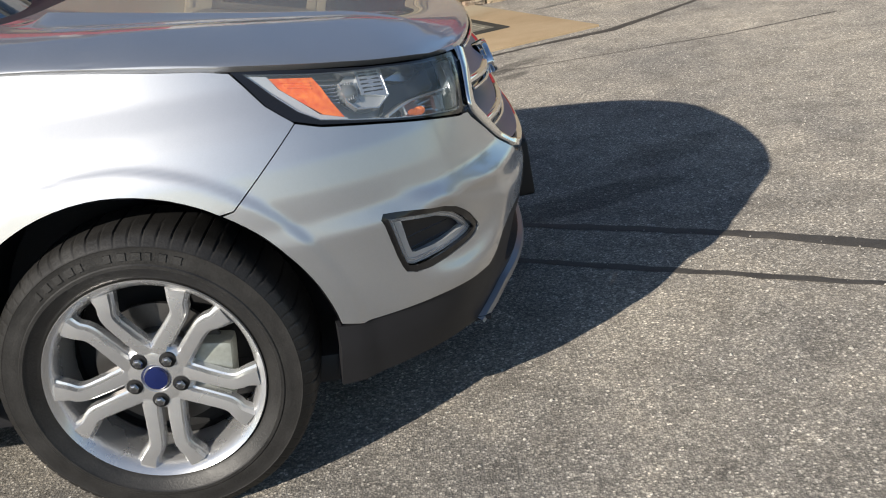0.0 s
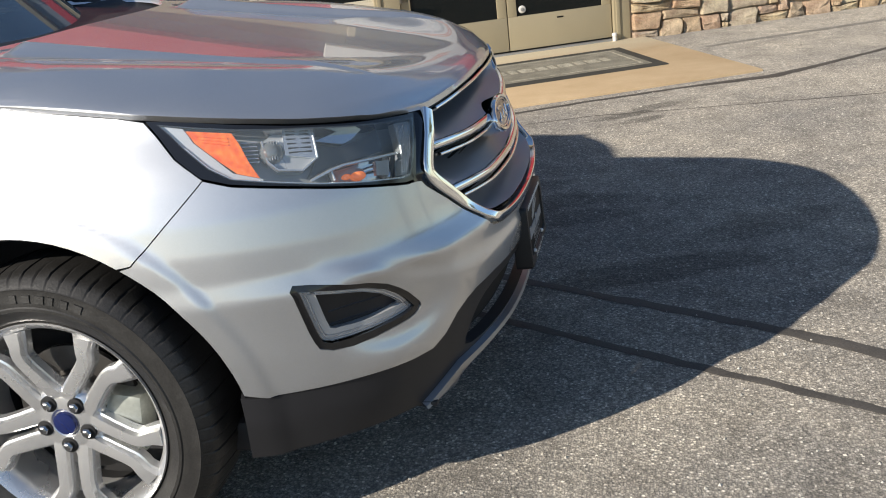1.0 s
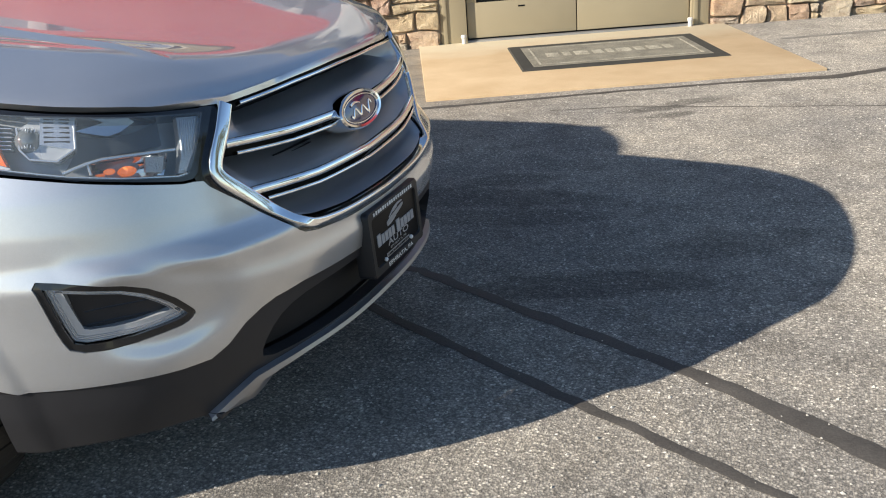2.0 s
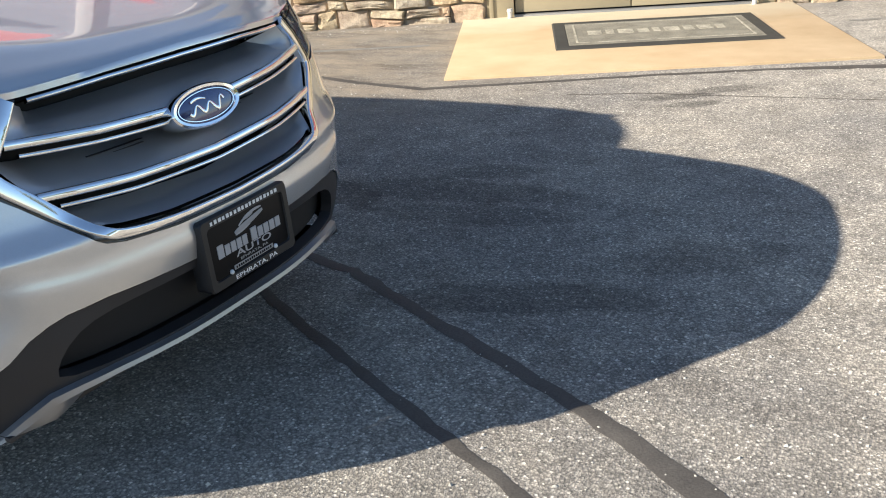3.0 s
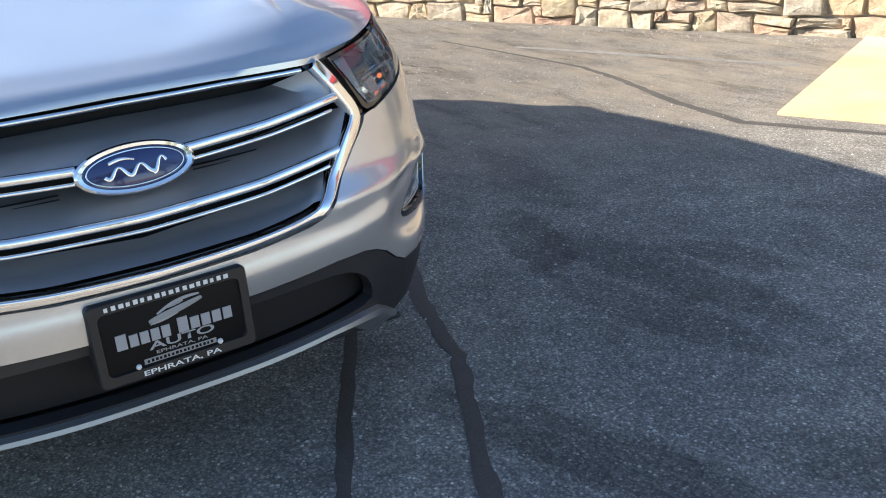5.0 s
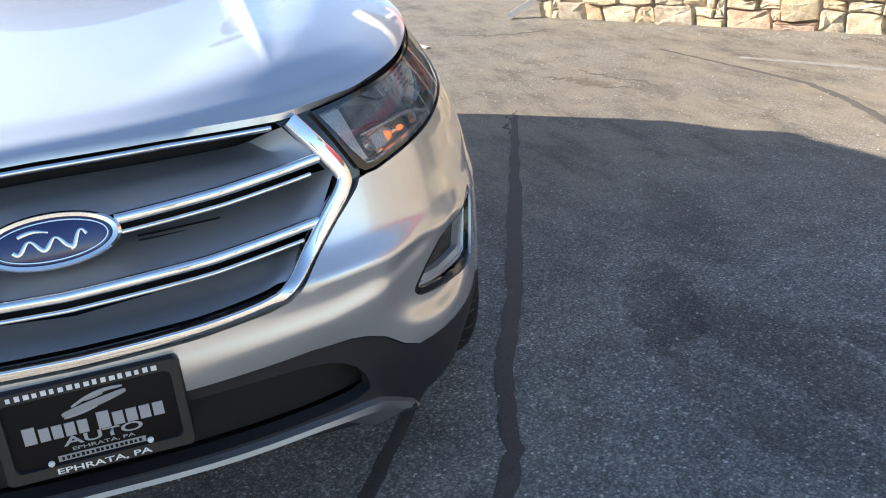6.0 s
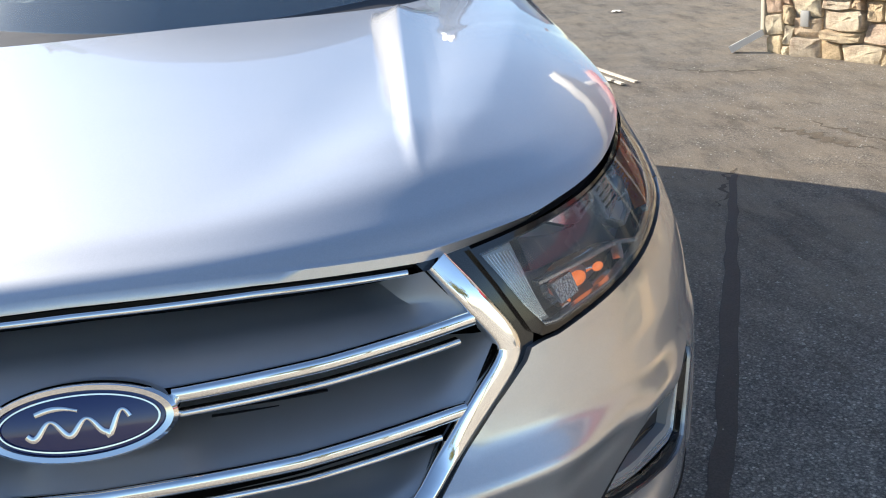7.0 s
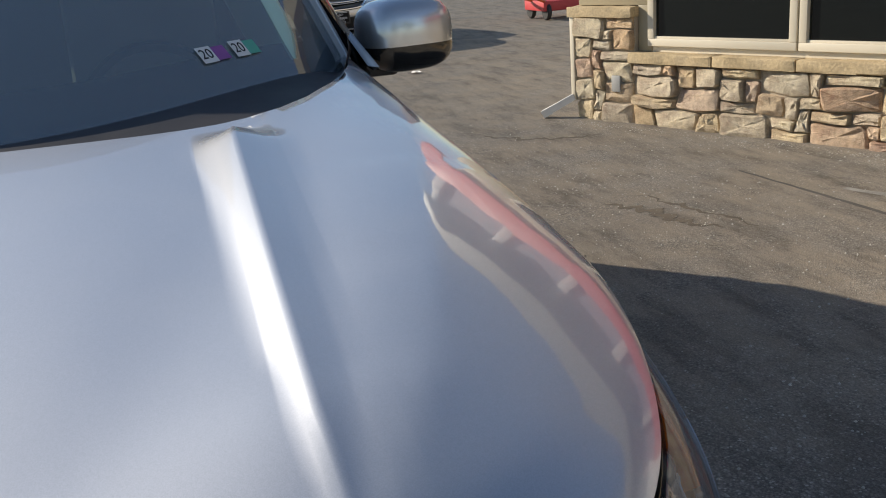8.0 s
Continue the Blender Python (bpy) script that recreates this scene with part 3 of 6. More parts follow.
    # bars across and the sloping vanes between them
    def run(zs, p0, p1, off, width, height, name_, mat, n=31):
        ps = np.linspace(p0, p1, n)
        pts = [(float(p), float(np.interp(abs(p), *zs))) for p in ps]
        part(name_, sweep(bmesh.new(), [skin(p, z, off) for p, z in pts], [(skin(p, z, 0.02) - skin(p, z)) for p, z in pts], [width] * n, [height] * n, True, 8), mat, c)
    bar_1 = ([0.0, 0.12, 0.30, 0.50], [0.840, 0.842, 0.850, 0.866])
    bar_2 = ([0.0, 0.25, 0.46], [0.730, 0.737, 0.754])
    bar_0 = ([0.0, 0.24, 0.44], [0.948, 0.946, 0.938])
    for s in (-1, 1):
        run(bar_1, s * 0.11, s * 0.505, -0.006, 0.021, 0.012, "grille_bar", CHROME)
        run((bar_1[0], [z - 0.0235 for z in bar_1[1]]), s * 0.11, s * 0.478, -0.004, 0.0085, 0.006, "grille_lip", CHROME)
    run(bar_2, -0.468, 0.468, -0.006, 0.021, 0.012, "grille_bar", CHROME)
    run((bar_2[0], [z - 0.0235 for z in bar_2[1]]), -0.43, 0.43, -0.004, 0.0085, 0.006, "grille_lip", CHROME)
    run(bar_0, -0.437, 0.437, -0.004, 0.009, 0.006, "grille_lip", CHROME)
    for upper, lower, w_up, w_lo, deep in ((([0, 0.5], [0.942, 0.935]), bar_1, 0.462, 0.500, 0.112), ((bar_1[0], [z - 0.026 for z in bar_1[1]]), bar_2, 0.536, 0.476, 0.112), ((bar_2[0], [z - 0.026 for z in bar_2[1]]), ([0, 0.20, 0.335, 0.36], [0.641, 0.645, 0.658, 0.664]), 0.460, 0.380, 0.072)):
        bm = bmesh.new()
        loops = []
        for k in range(9):
            f = k / 8
            w = w_up + (w_lo - w_up) * f
            depth = -deep + (deep - 0.006) * (f ** 0.9)
            row = []
            for q in np.linspace(-1, 1, 41):
                p = q * w
                zu, zl = float(np.interp(abs(p), *upper)), float(np.interp(abs(p), *lower)) + 0.009
                end = max(0.0, min(1.0, (abs(q) - 0.88) / 0.12))
                d = depth + (-0.008 - depth) * min(1.0, end * 1.2)
                row.append(skin(p, zu + (zl - zu) * (0.04 * (1 - end) + (1 - 0.04 * (1 - end)) * f), d))
            loops.append(row)
        rings(bm, loops, False)
        part("grille_vane", bm, GRILLE_GREY, c, "satin grey grille vane")
    # sensor block and shutters behind the lower openings
    for s in (-1, 1):
        for k in range(4):
            ps = np.linspace(s * 0.14, s * 0.30, 9)
            pts = [(float(p), 0.800 - k * 0.008) for p in ps]
            part("shutter_rib", sweep(bmesh.new(), [skin(p, z, -0.078) for p, z in pts], [(skin(p, z, 0.02) - skin(p, z)) for p, z in pts], [0.003] * 9, [0.008] * 9, True, 5), BLACK_PLASTIC, c)

    # oval badge, drawn plain
    q = skin(0, 0.827, 0.008)
    lean = math.atan2(skin(0, 0.80).x - skin(0, 0.88).x, 0.08)
    bm = bmesh.new()
    n = 64
    def oval(a, b, d):
        return [Vector((d, a * math.cos(2 * math.pi * i / n), b * math.sin(2 * math.pi * i / n))) for i in range(n)]
    rings(bm, [oval(0.110, 0.046, -0.05), oval(0.118, 0.049, 0.0), oval(0.117, 0.0485, 0.008), oval(0.112, 0.045, 0.012), oval(0.103, 0.039, 0.011), oval(0.100, 0.037, 0.006)])
    place = Matrix.Translation(q) @ Matrix.Rotation(-lean - 0.08, 4, "Y")
    bmesh.ops.transform(bm, matrix=place, verts=bm.verts)
    badge = part("badge", bm, CHROME, c, "chrome-rimmed oval badge")
    bm = bmesh.new()
    loops = [oval(0.101 * k, 0.038 * k, 0.006 + 0.004 * (1 - k * k)) for k in (1, 0.8, 0.6, 0.4, 0.2, 0.02)]
    rings(bm, loops)
    bmesh.ops.transform(bm, matrix=place, verts=bm.verts)
    field = part("badge_field", bm, BADGE_BLUE, badge, "dark blue enamel field")
    bm = bmesh.new()
    loops = []
    rings(bm, [oval(0.096, 0.0348, 0.0085), oval(0.0955, 0.0343, 0.0095), oval(0.0935, 0.0325, 0.0095), oval(0.093, 0.032, 0.0085)])
    bmesh.ops.transform(bm, matrix=place, verts=bm.verts)
    part("badge_line", bm, CHROME, badge)
    # a flowing silver ripple with a swash over its start
    wave = [(-0.062 + 0.122 * k / 60, (0.0095 + 0.006 * (k > 46)) * math.sin(k * 0.30 + 3.6) - 0.004) for k in range(61)]
    swash = [(-0.050 + 0.050 * k / 16, 0.0155 + 0.005 * math.sin(math.pi * k / 16)) for k in range(17)]
    for run_, th in ((wave, 0.0085), (swash, 0.0075)):
        n_ = len(run_)
        pts = [Vector((0.0092, y, z)) for y, z in run_]
        bm = sweep(bmesh.new(), pts, [Vector((1, 0, 0))] * n_, [th * (0.5 + 0.5 * abs(math.sin(k * 0.15 + 1.0))) for k in range(n_)], [0.002] * n_, True, 6)
        bmesh.ops.transform(bm, matrix=place, verts=bm.verts)
        part("badge_stroke", bm, CHROME, badge)

    # dealer plate: frame, sheet, bars in place of its lettering
    pm = Matrix.Translation((0.975, 0, 0.512)) @ Matrix.Rotation(radians(-3), 4, "Y")
    bm = bmesh.new()
    def rect(hy, hz, d, r=0.012):
        out = []
        for sy, sz, a0 in ((1, 1, 0), (-1, 1, 90), (-1, -1, 180), (1, -1, 270)):
            for k in range(5):
                a = radians(a0 + 90 * k / 4)
                out.append(Vector((d, sy * (hy - r) + r * math.cos(a), sz * (hz - r) + r * math.sin(a))))
        return out
    rings(bm, [rect(0.163, 0.088, -0.035), rect(0.163, 0.088, 0.008), rect(0.160, 0.085, 0.012), rect(0.144, 0.066, 0.012), rect(0.142, 0.064, 0.007)])
    bmesh.ops.transform(bm, matrix=pm, verts=bm.verts)
    frame_ = part("plate_frame", bm, FRAME_BLACK, c, "black plastic plate frame")
    part("plate", box(bmesh.new(), (-0.002, -0.146, -0.068), (0.007, 0.146, 0.068), 0.001, pm), PLATE_BLACK, frame_, "black dealer plate")
    def bars(y0, y1, z, h, n, mat, name_, x=0.0085, even=False):
        w = (y1 - y0) / n
        for i in range(n):
            a = y0 + i * w
            k = 0.50 + 0.22 * ((i * 37) % 5) / 5
            h_ = h * (0.88 + 0.12 * ((i * 23) % 3) / 2)
            k, h_ = (0.80, h) if even else (k, h_)
            part(name_, box(bmesh.new(), (x - 0.002, a, z - h / 2), (x + 0.0006, a + w * k, z - h / 2 + h_), 0, pm), mat, frame_, smooth=False)
    def letters(body, y0, y1, z0, h, mat, x):
        txt = bpy.data.curves.new("print", "FONT")
        txt.body, txt.size, txt.extrude = body, 1.0, 0.0
        txt.offset = 0.018
        mould = bpy.data.objects.new("print", txt)
        me = bpy.data.meshes.new_from_object(mould)
        bpy.data.objects.remove(mould)
        bm = bmesh.new()
        bm.from_mesh(me)
        bpy.data.meshes.remove(me)
        x0, x1 = min(v.co.x for v in bm.verts), max(v.co.x for v in bm.verts)
        top = max(v.co.y for v in bm.verts)
        for v in bm.verts:
            v.co = Vector((x, y0 + (v.co.x - x0) / (x1 - x0) * (y1 - y0), z0 + h * v.co.y / top))
        bmesh.ops.transform(bm, matrix=pm, verts=bm.verts)
        part("lettering", bm, mat, frame_, "", False)
    bars(-0.128, 0.128, 0.0755, 0.0095, 18, WHITE_PRINT, "print_bar", 0.0125)
    bars(-0.118, -0.092, 0.000, 0.032, 1, SILVER_PRINT, "print_bar", even=True)
    bars(-0.092, -0.006, -0.003, 0.025, 4, SILVER_PRINT, "print_bar", even=True)
    bars(0.006, 0.032, 0.000, 0.032, 1, SILVER_PRINT, "print_bar", even=True)
    bars(0.032, 0.124, -0.003, 0.025, 4, SILVER_PRINT, "print_bar", even=True)
    letters("AUTO", -0.058, 0.078, -0.0335, 0.0165, SILVER_PRINT, 0.0078)
    letters("EPHRATA, PA", -0.045, 0.062, -0.0445, 0.0065, GREY_PRINT, 0.0078)
    part("web_strip", box(bmesh.new(), (0.004, -0.072, -0.0605), (0.0078, 0.078, -0.0495), 0, pm), GREY_PRINT, frame_, smooth=False)
    bars(-0.066, 0.074, -0.055, 0.006, 17, PLATE_BLACK, "print_bar", 0.0080)
    letters("EPHRATA, PA", -0.078, 0.084, -0.0815, 0.0105, WHITE_PRINT, 0.0126)
    # a printed car over the name: body, roof and two windows as plain shapes
    for pts_, th, mat in (([(-0.048, 0.024), (-0.020, 0.029), (0.020, 0.036), (0.064, 0.046)], 0.014, GREY_PRINT), ([(-0.030, 0.036), (0.000, 0.050), (0.034, 0.056), (0.060, 0.055)], 0.007, SILVER_PRINT), ([(-0.008, 0.044), (0.010, 0.047), (0.026, 0.050)], 0.006, GREY_PRINT), ([(-0.046, 0.018), (-0.018, 0.021), (0.012, 0.028)], 0.005, SILVER_PRINT)):
        fine_ = chaikin(pts_, 2, False)
        n_ = len(fine_)
        bm = sweep(bmesh.new(), [Vector((0.0072, y, z)) for y, z in fine_], [Vector((1, 0, 0))] * n_, [th * (0.35 + 0.65 * math.sin(math.pi * (k + 0.5) / n_)) for k in range(n_)], [0.0008] * n_, True, 6)
        bmesh.ops.transform(bm, matrix=pm, verts=bm.verts)
        part("plate_emblem", bm, mat, frame_)
    for s in (-1, 1):
        bm = bmesh.new()
        bmesh.ops.create_uvsphere(bm, u_segments=12, v_segments=6, radius=0.006)
        bmesh.ops.transform(bm, matrix=pm @ Matrix.Translation((0.009, s * 0.085, -0.060)), verts=bm.verts)
        part("plate_screw", bm, WHITE_PRINT, frame_)

    # lamps, fog lamps, fenders, both sides
    for s in (-1, 1):
        lamp_out = mirror(LAMP_OUT, s)
        lens_flat = [(0.545, 0.940), (0.583, 0.863), (0.607, 0.827), (0.629, 0.826), (0.749, 0.847), (0.864, 0.867), (0.973, 0.888), (1.055, 0.905), (1.100, 0.930), (1.150, 0.972), (1.205, 1.024), (1.129, 1.012),
                     (1.031, 0.997), (0.962, 0.989), (0.845, 0.977), (0.706, 0.959)]
        lens_poly = mirror(lens_flat, s)

        def strip(name_, pts, off, width, height, mat, parent, text=""):
            pts = mirror(pts, s)
            n = len(pts)
            return part(name_, sweep(bmesh.new(), [skin(p, z, off) for p, z in pts], [(skin(p, z, 0.02) - skin(p, z)) for p, z in pts], [width] * n, [height] * n, True, 6), mat, parent, text)

        hl = panel("headlight", lamp_out, [], LAMP_DARK, c, -0.062, 0, 0.03, "headlight with black bezel, clear lens and amber side marker")
        panel("bezel", lamp_out, [inset(lens_poly, 0.002)], GLOSS_BLACK, hl, -0.003, 0.055, 0.03)
        panel("lens", lens_poly, [], LAMP_GLASS, hl, 0.0, 0, 0.02, "clear lens").visible_shadow = False
        strip("lens_rim", [(0.607, 0.8295), (0.629, 0.8285), (0.749, 0.8495), (0.864, 0.8695), (0.973, 0.8905), (1.055, 0.9075), (1.100, 0.933), (1.150, 0.975)], -0.007, 0.004, 0.004, REFLECTOR, hl, "bright moulded lens edge")
        # outer end: clear strip and amber marker
        panel("marker_edge", mirror([(1.200, 1.021), (1.150, 1.012), (1.130, 0.985), (1.083, 0.949), (1.049, 0.919), (0.984, 0.899), (0.984, 0.892), (1.055, 0.908), (1.100, 0.933), (1.149, 0.974)], s), [], FROSTED, hl, -0.010, 0.01, 0.02)
        amber = panel("side_marker", mirror([(1.148, 1.008), (1.04, 0.994), (1.025, 0.972), (1.008, 0.934), (0.990, 0.902), (1.039, 0.917), (1.083, 0.951), (1.126, 0.984)], s), [], AMBER, hl, -0.012, 0.02, 0.015, "amber side marker")
        for k in range(3):
            strip("marker_rib", [(1.120 - 0.006 * k, 0.996 - 0.006 * k), (1.05, 0.985 - 0.006 * k)], -0.012, 0.003, 0.003, AMBER, amber)
        # projector, its shroud and fins
        bowl = [(0.972, 0.974), (0.947, 0.985), (0.890, 0.984), (0.839, 0.978), (0.840, 0.924), (0.885, 0.904), (0.944, 0.914), (0.965, 0.933)]
        shroud = panel("projector_shroud", mirror(bowl, s), [], HOUSING, hl, -0.034, 0.03, 0.02, "grey projector shroud")
        strip("shroud_rim", bowl[3:] + bowl[:1], -0.028, 0.006, 0.006, REFLECTOR, shroud)
        for k in range(6):
            z = 0.936 + 0.0076 * k
            strip("shroud_fin", [(1.017 + 0.001 * k, z + 0.003), (0.984, z)], -0.034, 0.0036, 0.010, REFLECTOR, shroud)
        bm = bmesh.new()
        bmesh.ops.create_uvsphere(bm, u_segments=24, v_segments=14, radius=0.027)
        bmesh.ops.transform(bm, matrix=Matrix.Translation(skin(s * 0.951, 0.953, -0.042)), verts=bm.verts)
        lens_ = part("projector_lens", bm, material("projector_glass", (0.20, 0.22, 0.24), 0.05, 0.3, 1.0) if "projector_glass" not in bpy.data.materials else bpy.data.materials["projector_glass"], hl)
        for k in range(6):
            strip("lens_flute", [(0.934 + 0.0062 * k, 0.934), (0.932 + 0.0062 * k, 0.953), (0.931 + 0.0062 * k, 0.971)], -0.020 - 0.0012 * (k - 2.5) ** 2, 0.0024, 0.002, REFLECTOR, lens_)
        finned = panel("fin_box", mirror([(0.918, 0.984), (0.841, 0.977), (0.842, 0.922), (0.920, 0.940)], s), [], REFLECTOR, hl, -0.024, 0.02, 0.02, "pale finned heat sink cover")
        for k in range(5):
            z = 0.938 + 0.0086 * k
            strip("fin_slot", [(0.910, z + 0.006), (0.851, z)], -0.0245, 0.0042, 0.001, VOID, finned)
        panel("upper_reflector", mirror([(0.838, 0.957), (0.761, 0.966), (0.692, 0.958), (0.732, 0.942), (0.761, 0.938)], s), [], MIRRORED, hl, -0.028, 0.01, 0.02)
        panel("inner_plate", mirror([(0.835, 0.950), (0.760, 0.936), (0.700, 0.938), (0.640, 0.948), (0.640, 0.897), (0.785, 0.902), (0.870, 0.884), (0.842, 0.922)], s), [], LAMP_BLACK, hl, -0.040, 0.02, 0.03)
        # turn signal: blade over a hollow mirror with a bulb
        strip("signal_blade", [(0.873, 0.877), (0.822, 0.889), (0.785, 0.893), (0.707, 0.889), (0.623, 0.882)], -0.014, 0.007, 0.006, REFLECTOR, hl, "bright curved blade")
        strip("signal_blade", [(0.818, 0.888), (0.812, 0.867)], -0.016, 0.006, 0.005, REFLECTOR, hl)
        bm = cut_sheet(mirror([(0.810, 0.886), (0.705, 0.886), (0.640, 0.878), (0.655, 0.838), (0.809, 0.866)], s), [], 0.006)
        wrap(bm, lambda p, z: skin(p, z, -0.018 - 0.056 * max(0.0, 1 - ((abs(p) - 0.735) / 0.095) ** 2 - ((z - 0.866) / 0.032) ** 2)), away, 0.01)
        sig = part("turn_signal", bm, MIRRORED, hl, "hollow reflector of the turn signal")
        panel("signal_facets", mirror([(0.690, 0.881), (0.648, 0.874), (0.658, 0.844), (0.694, 0.852)], s), [], FACETED, sig, -0.017, 0.01, 0.012, "pebbled clear insert")
        for a, h, deep, r in ((0.770, 0.868, 0.034, 0.008), (0.726, 0.862, 0.046, 0.013)):
            bm = bmesh.new()
            bmesh.ops.create_uvsphere(bm, u_segments=14, v_segments=10, radius=r)
            bmesh.ops.transform(bm, matrix=Matrix.Translation(skin(s * a, h, -deep)) @ Matrix.Rotation(s * 0.8, 4, "Z") @ Matrix.Diagonal((0.8, 1.5, 0.85, 1)), verts=bm.verts)
            part("signal_bulb", bm, BULB_GLASS, sig, "glowing amber bulb")
        # clear light guide at the inner end
        guide = panel("light_guide", mirror([(0.604, 0.943), (0.550, 0.936), (0.584, 0.866), (0.608, 0.832), (0.624, 0.834), (0.612, 0.866)], s), [], GUIDE, hl, -0.013, 0.02, 0.012, "ribbed clear light guide")
        strip("guide_edge", [(0.553, 0.932), (0.580, 0.873), (0.608, 0.834)], -0.012, 0.004, 0.004, REFLECTOR, guide)
        for k in range(8):
            strip("guide_rib", [(0.560 + 0.0054 * k, 0.936), (0.586 + 0.0034 * k, 0.872), (0.606 + 0.0018 * k, 0.838)], -0.0125, 0.0018, 0.0022, REFLECTOR, guide)

        fog = mirror(chaikin(FOG_OUT, 1), s)
        fl = panel("fog_light", fog, [inset(fog, 0.0150)], GLOSS_BLACK, c, -0.004, 0.05, 0.02, "fog light in a black bezel with a clear light pipe")
        mid_f = [(p - s * 0.009, z + 0.005) for p, z in inset(fog, 0.035)]
        panel("light_pipe", inset(fog, 0.0150), [mid_f], PIPE, fl, -0.016, 0.02, 0.015, "clear light pipe")
        for k in range(4):
            loop = inset(fog, 0.0165 + 0.0038 * k)
            loop = loop + loop[:1]
            part("pipe_groove", sweep(bmesh.new(), [skin(p, z, -0.0158) for p, z in loop], [(skin(p, z, 0.02) - skin(p, z)) for p, z in loop], [0.0018] * len(loop), [0.0012] * len(loop), False, 4), GRILLE_GREY if k % 2 else REFLECTOR, fl)
        panel("fog_lens", [(p, z) for p, z in inset(fog, 0.028)], [], BLACK_PLASTIC, fl, -0.034, 0.0, 0.03)
        for k in range(2):
            pts = [(s * p, 0.552 + 0.030 * k) for p in np.linspace(0.77, 0.92, 9)]
            part("fog_rib", sweep(bmesh.new(), [skin(p, z, -0.036) for p, z in pts], [(skin(p, z, 0.02) - skin(p, z)) for p, z in pts], [0.003] * 9, [0.003] * 9, True, 5), GLOSS_BLACK, fl)

        fender = [(1.1175, 0.911), (1.174, 0.955), (1.236, 1.030)] + [(p, hood_line(p) - 0.003) for p in np.linspace(1.30, 2.21, 12)]
        fender += [(2.21, 0.60), (2.13, 0.40)] + arch_run(176, 57.5, 26) + [(girth(0.275, 0.757) + gap / 2, 0.760)]
        panel("fender", mirror(fender, s), [], SILVER, c, 0, 0.014, 0.02, "silver painted front fender", True)
        # wheel well
        bm = bmesh.new()
        loops = []
        for y in (1.0, 0.72, 0.58, 0.55):
            r = 0.452 if y > 0.56 else 0.02
            row = []
            for a in range(-16, 193, 8):
                x, z = r * math.cos(radians(a)), AXLE_Z + r * math.sin(radians(a))
                row.append(Vector((x, s * min(y, abs(skin(girth(x, max(z, 0.2)), max(z, 0.2)).y) - 0.008), z)))
            loops.append(row)
        rings(bm, loops, False)
        part("wheel_liner", bm, BLACK_PLASTIC, c)

    # hood
    hood_w, hood_l = 0.838 - TUCK, 0.868
    full_y = np.linspace(0, 0.838, 200)
    drawn_y = [tucked(float(v), 0.838) for v in full_y]
    rim_p = np.linspace(0, QUARTER, 300)
    rim_q = [skin(float(p), hood_line(p) + 0.004) for p in rim_p]
    rim_x, rim_y = [q_.x for q_ in rim_q], list(np.maximum.accumulate([q_.y for q_ in rim_q]))
    rim_y = [v + 1e-6 * i for i, v in enumerate(rim_y)]
    def front_x(y):
        return float(np.interp(min(abs(y), hood_w), rim_y, rim_x)) if abs(y) < hood_w - 1e-4 else 0.0
    def fullness(x, y):
        return (max(x, 0) / hood_l) ** 4.5 + (abs(y) / hood_w) ** float(np.interp(x, [0.1, 0.5], [5.5, 4.6]))
    def rear_x(y):
        a = abs(y)
        return float(np.interp(a, [0, 0.25, 0.34, 0.40, 0.45, 0.50, 0.56, 0.613, 0.675, 0.713, 0.750, 0.775, 0.795, 0.838], [-0.265, -0.26, -0.26, -0.265, -0.275, -0.295, -0.335, -0.39, -0.49, -0.575, -0.69, -0.80, -0.95, -1.10]))
    def crease_y(x):
        return float(np.interp(x, [-0.25, 0.62], [0.468, 0.440]))
    def hood_z(x, y):
        if x > 0:
            a = math.atan2((float(np.interp(abs(y), drawn_y, full_y)) / 0.838) ** 1.2, (x / hood_l) ** 1.5)
            p = float(np.interp(a, turn_a, arc_s))
            rim_at = skin(p, hood_line(p) + 0.004)
            edge, g = hood_line(p) + 0.004, fullness(x, y) / fullness(rim_at.x, rim_at.y)
        else:
            edge, g = hood_line(QUARTER - x) + 0.004, fullness(x, y)
        g = min(g, 1.0)
        crest = 1.129 - 0.150 * x
        # the leading edge breaks over into a short sloping face
        rho = g ** (1 / 4.5)
        t = (rho - 0.905) / 0.095
        lead = 1 - 0.03 * rho ** 6 - 0.60 * (t + math.sqrt(t * t + 0.06)) / 2.03 - 0.37 * max(0.0, (rho - 0.965) / 0.035) ** 2
        k = max(0.0, min(1.0, ((max(x, 0) / hood_l) ** 4.5 / max(1e-6, fullness(x, y)) - 0.02) / 0.90))
        k = k * k * (3 - 2 * k)
        z = edge + (crest - edge) * ((1 - g) ** 0.68 * (1 - k) + max(0.0, lead) * k)
        yc = crease_y(x)
        t = (abs(y) - yc)
        along = max(0.0, min(1.0, (0.70 - x) / 0.83)) ** 0.7
        end = max(0.0, min(1.0, (x + 0.215) / 0.045))
        end = end * end * (3 - 2 * end)
        # outer shoulder: a soft crease beyond which the hood falls away to the fender
        cy = float(np.interp(x, [-0.60, -0.35, -0.20, 0.04, 0.30, 0.50, 0.65, 0.80], [0.807, 0.770, 0.733, 0.682, 0.622, 0.560, 0.490, 0.36]))
        side_y = hood_w if x <= 0 else float(np.interp(-x, [-v for v in rim_x], rim_y))
        fade = max(0.0, min(1.0, (0.88 - x) / 0.40))
        fall = 0.165 * fade * fade * (3 - 2 * fade) * max(0.0, side_y - cy)
        d = abs(y) - cy
        if d > 0:
            z += fall * max(0.0, 1 - d / max(0.01, side_y - cy))
        elif d > -0.30:
            z += fall * (0.5 + 0.5 * math.cos(math.pi * d / 0.30))
        a, b = 0.004 + 0.058 * along, 0.008 + 0.088 * along
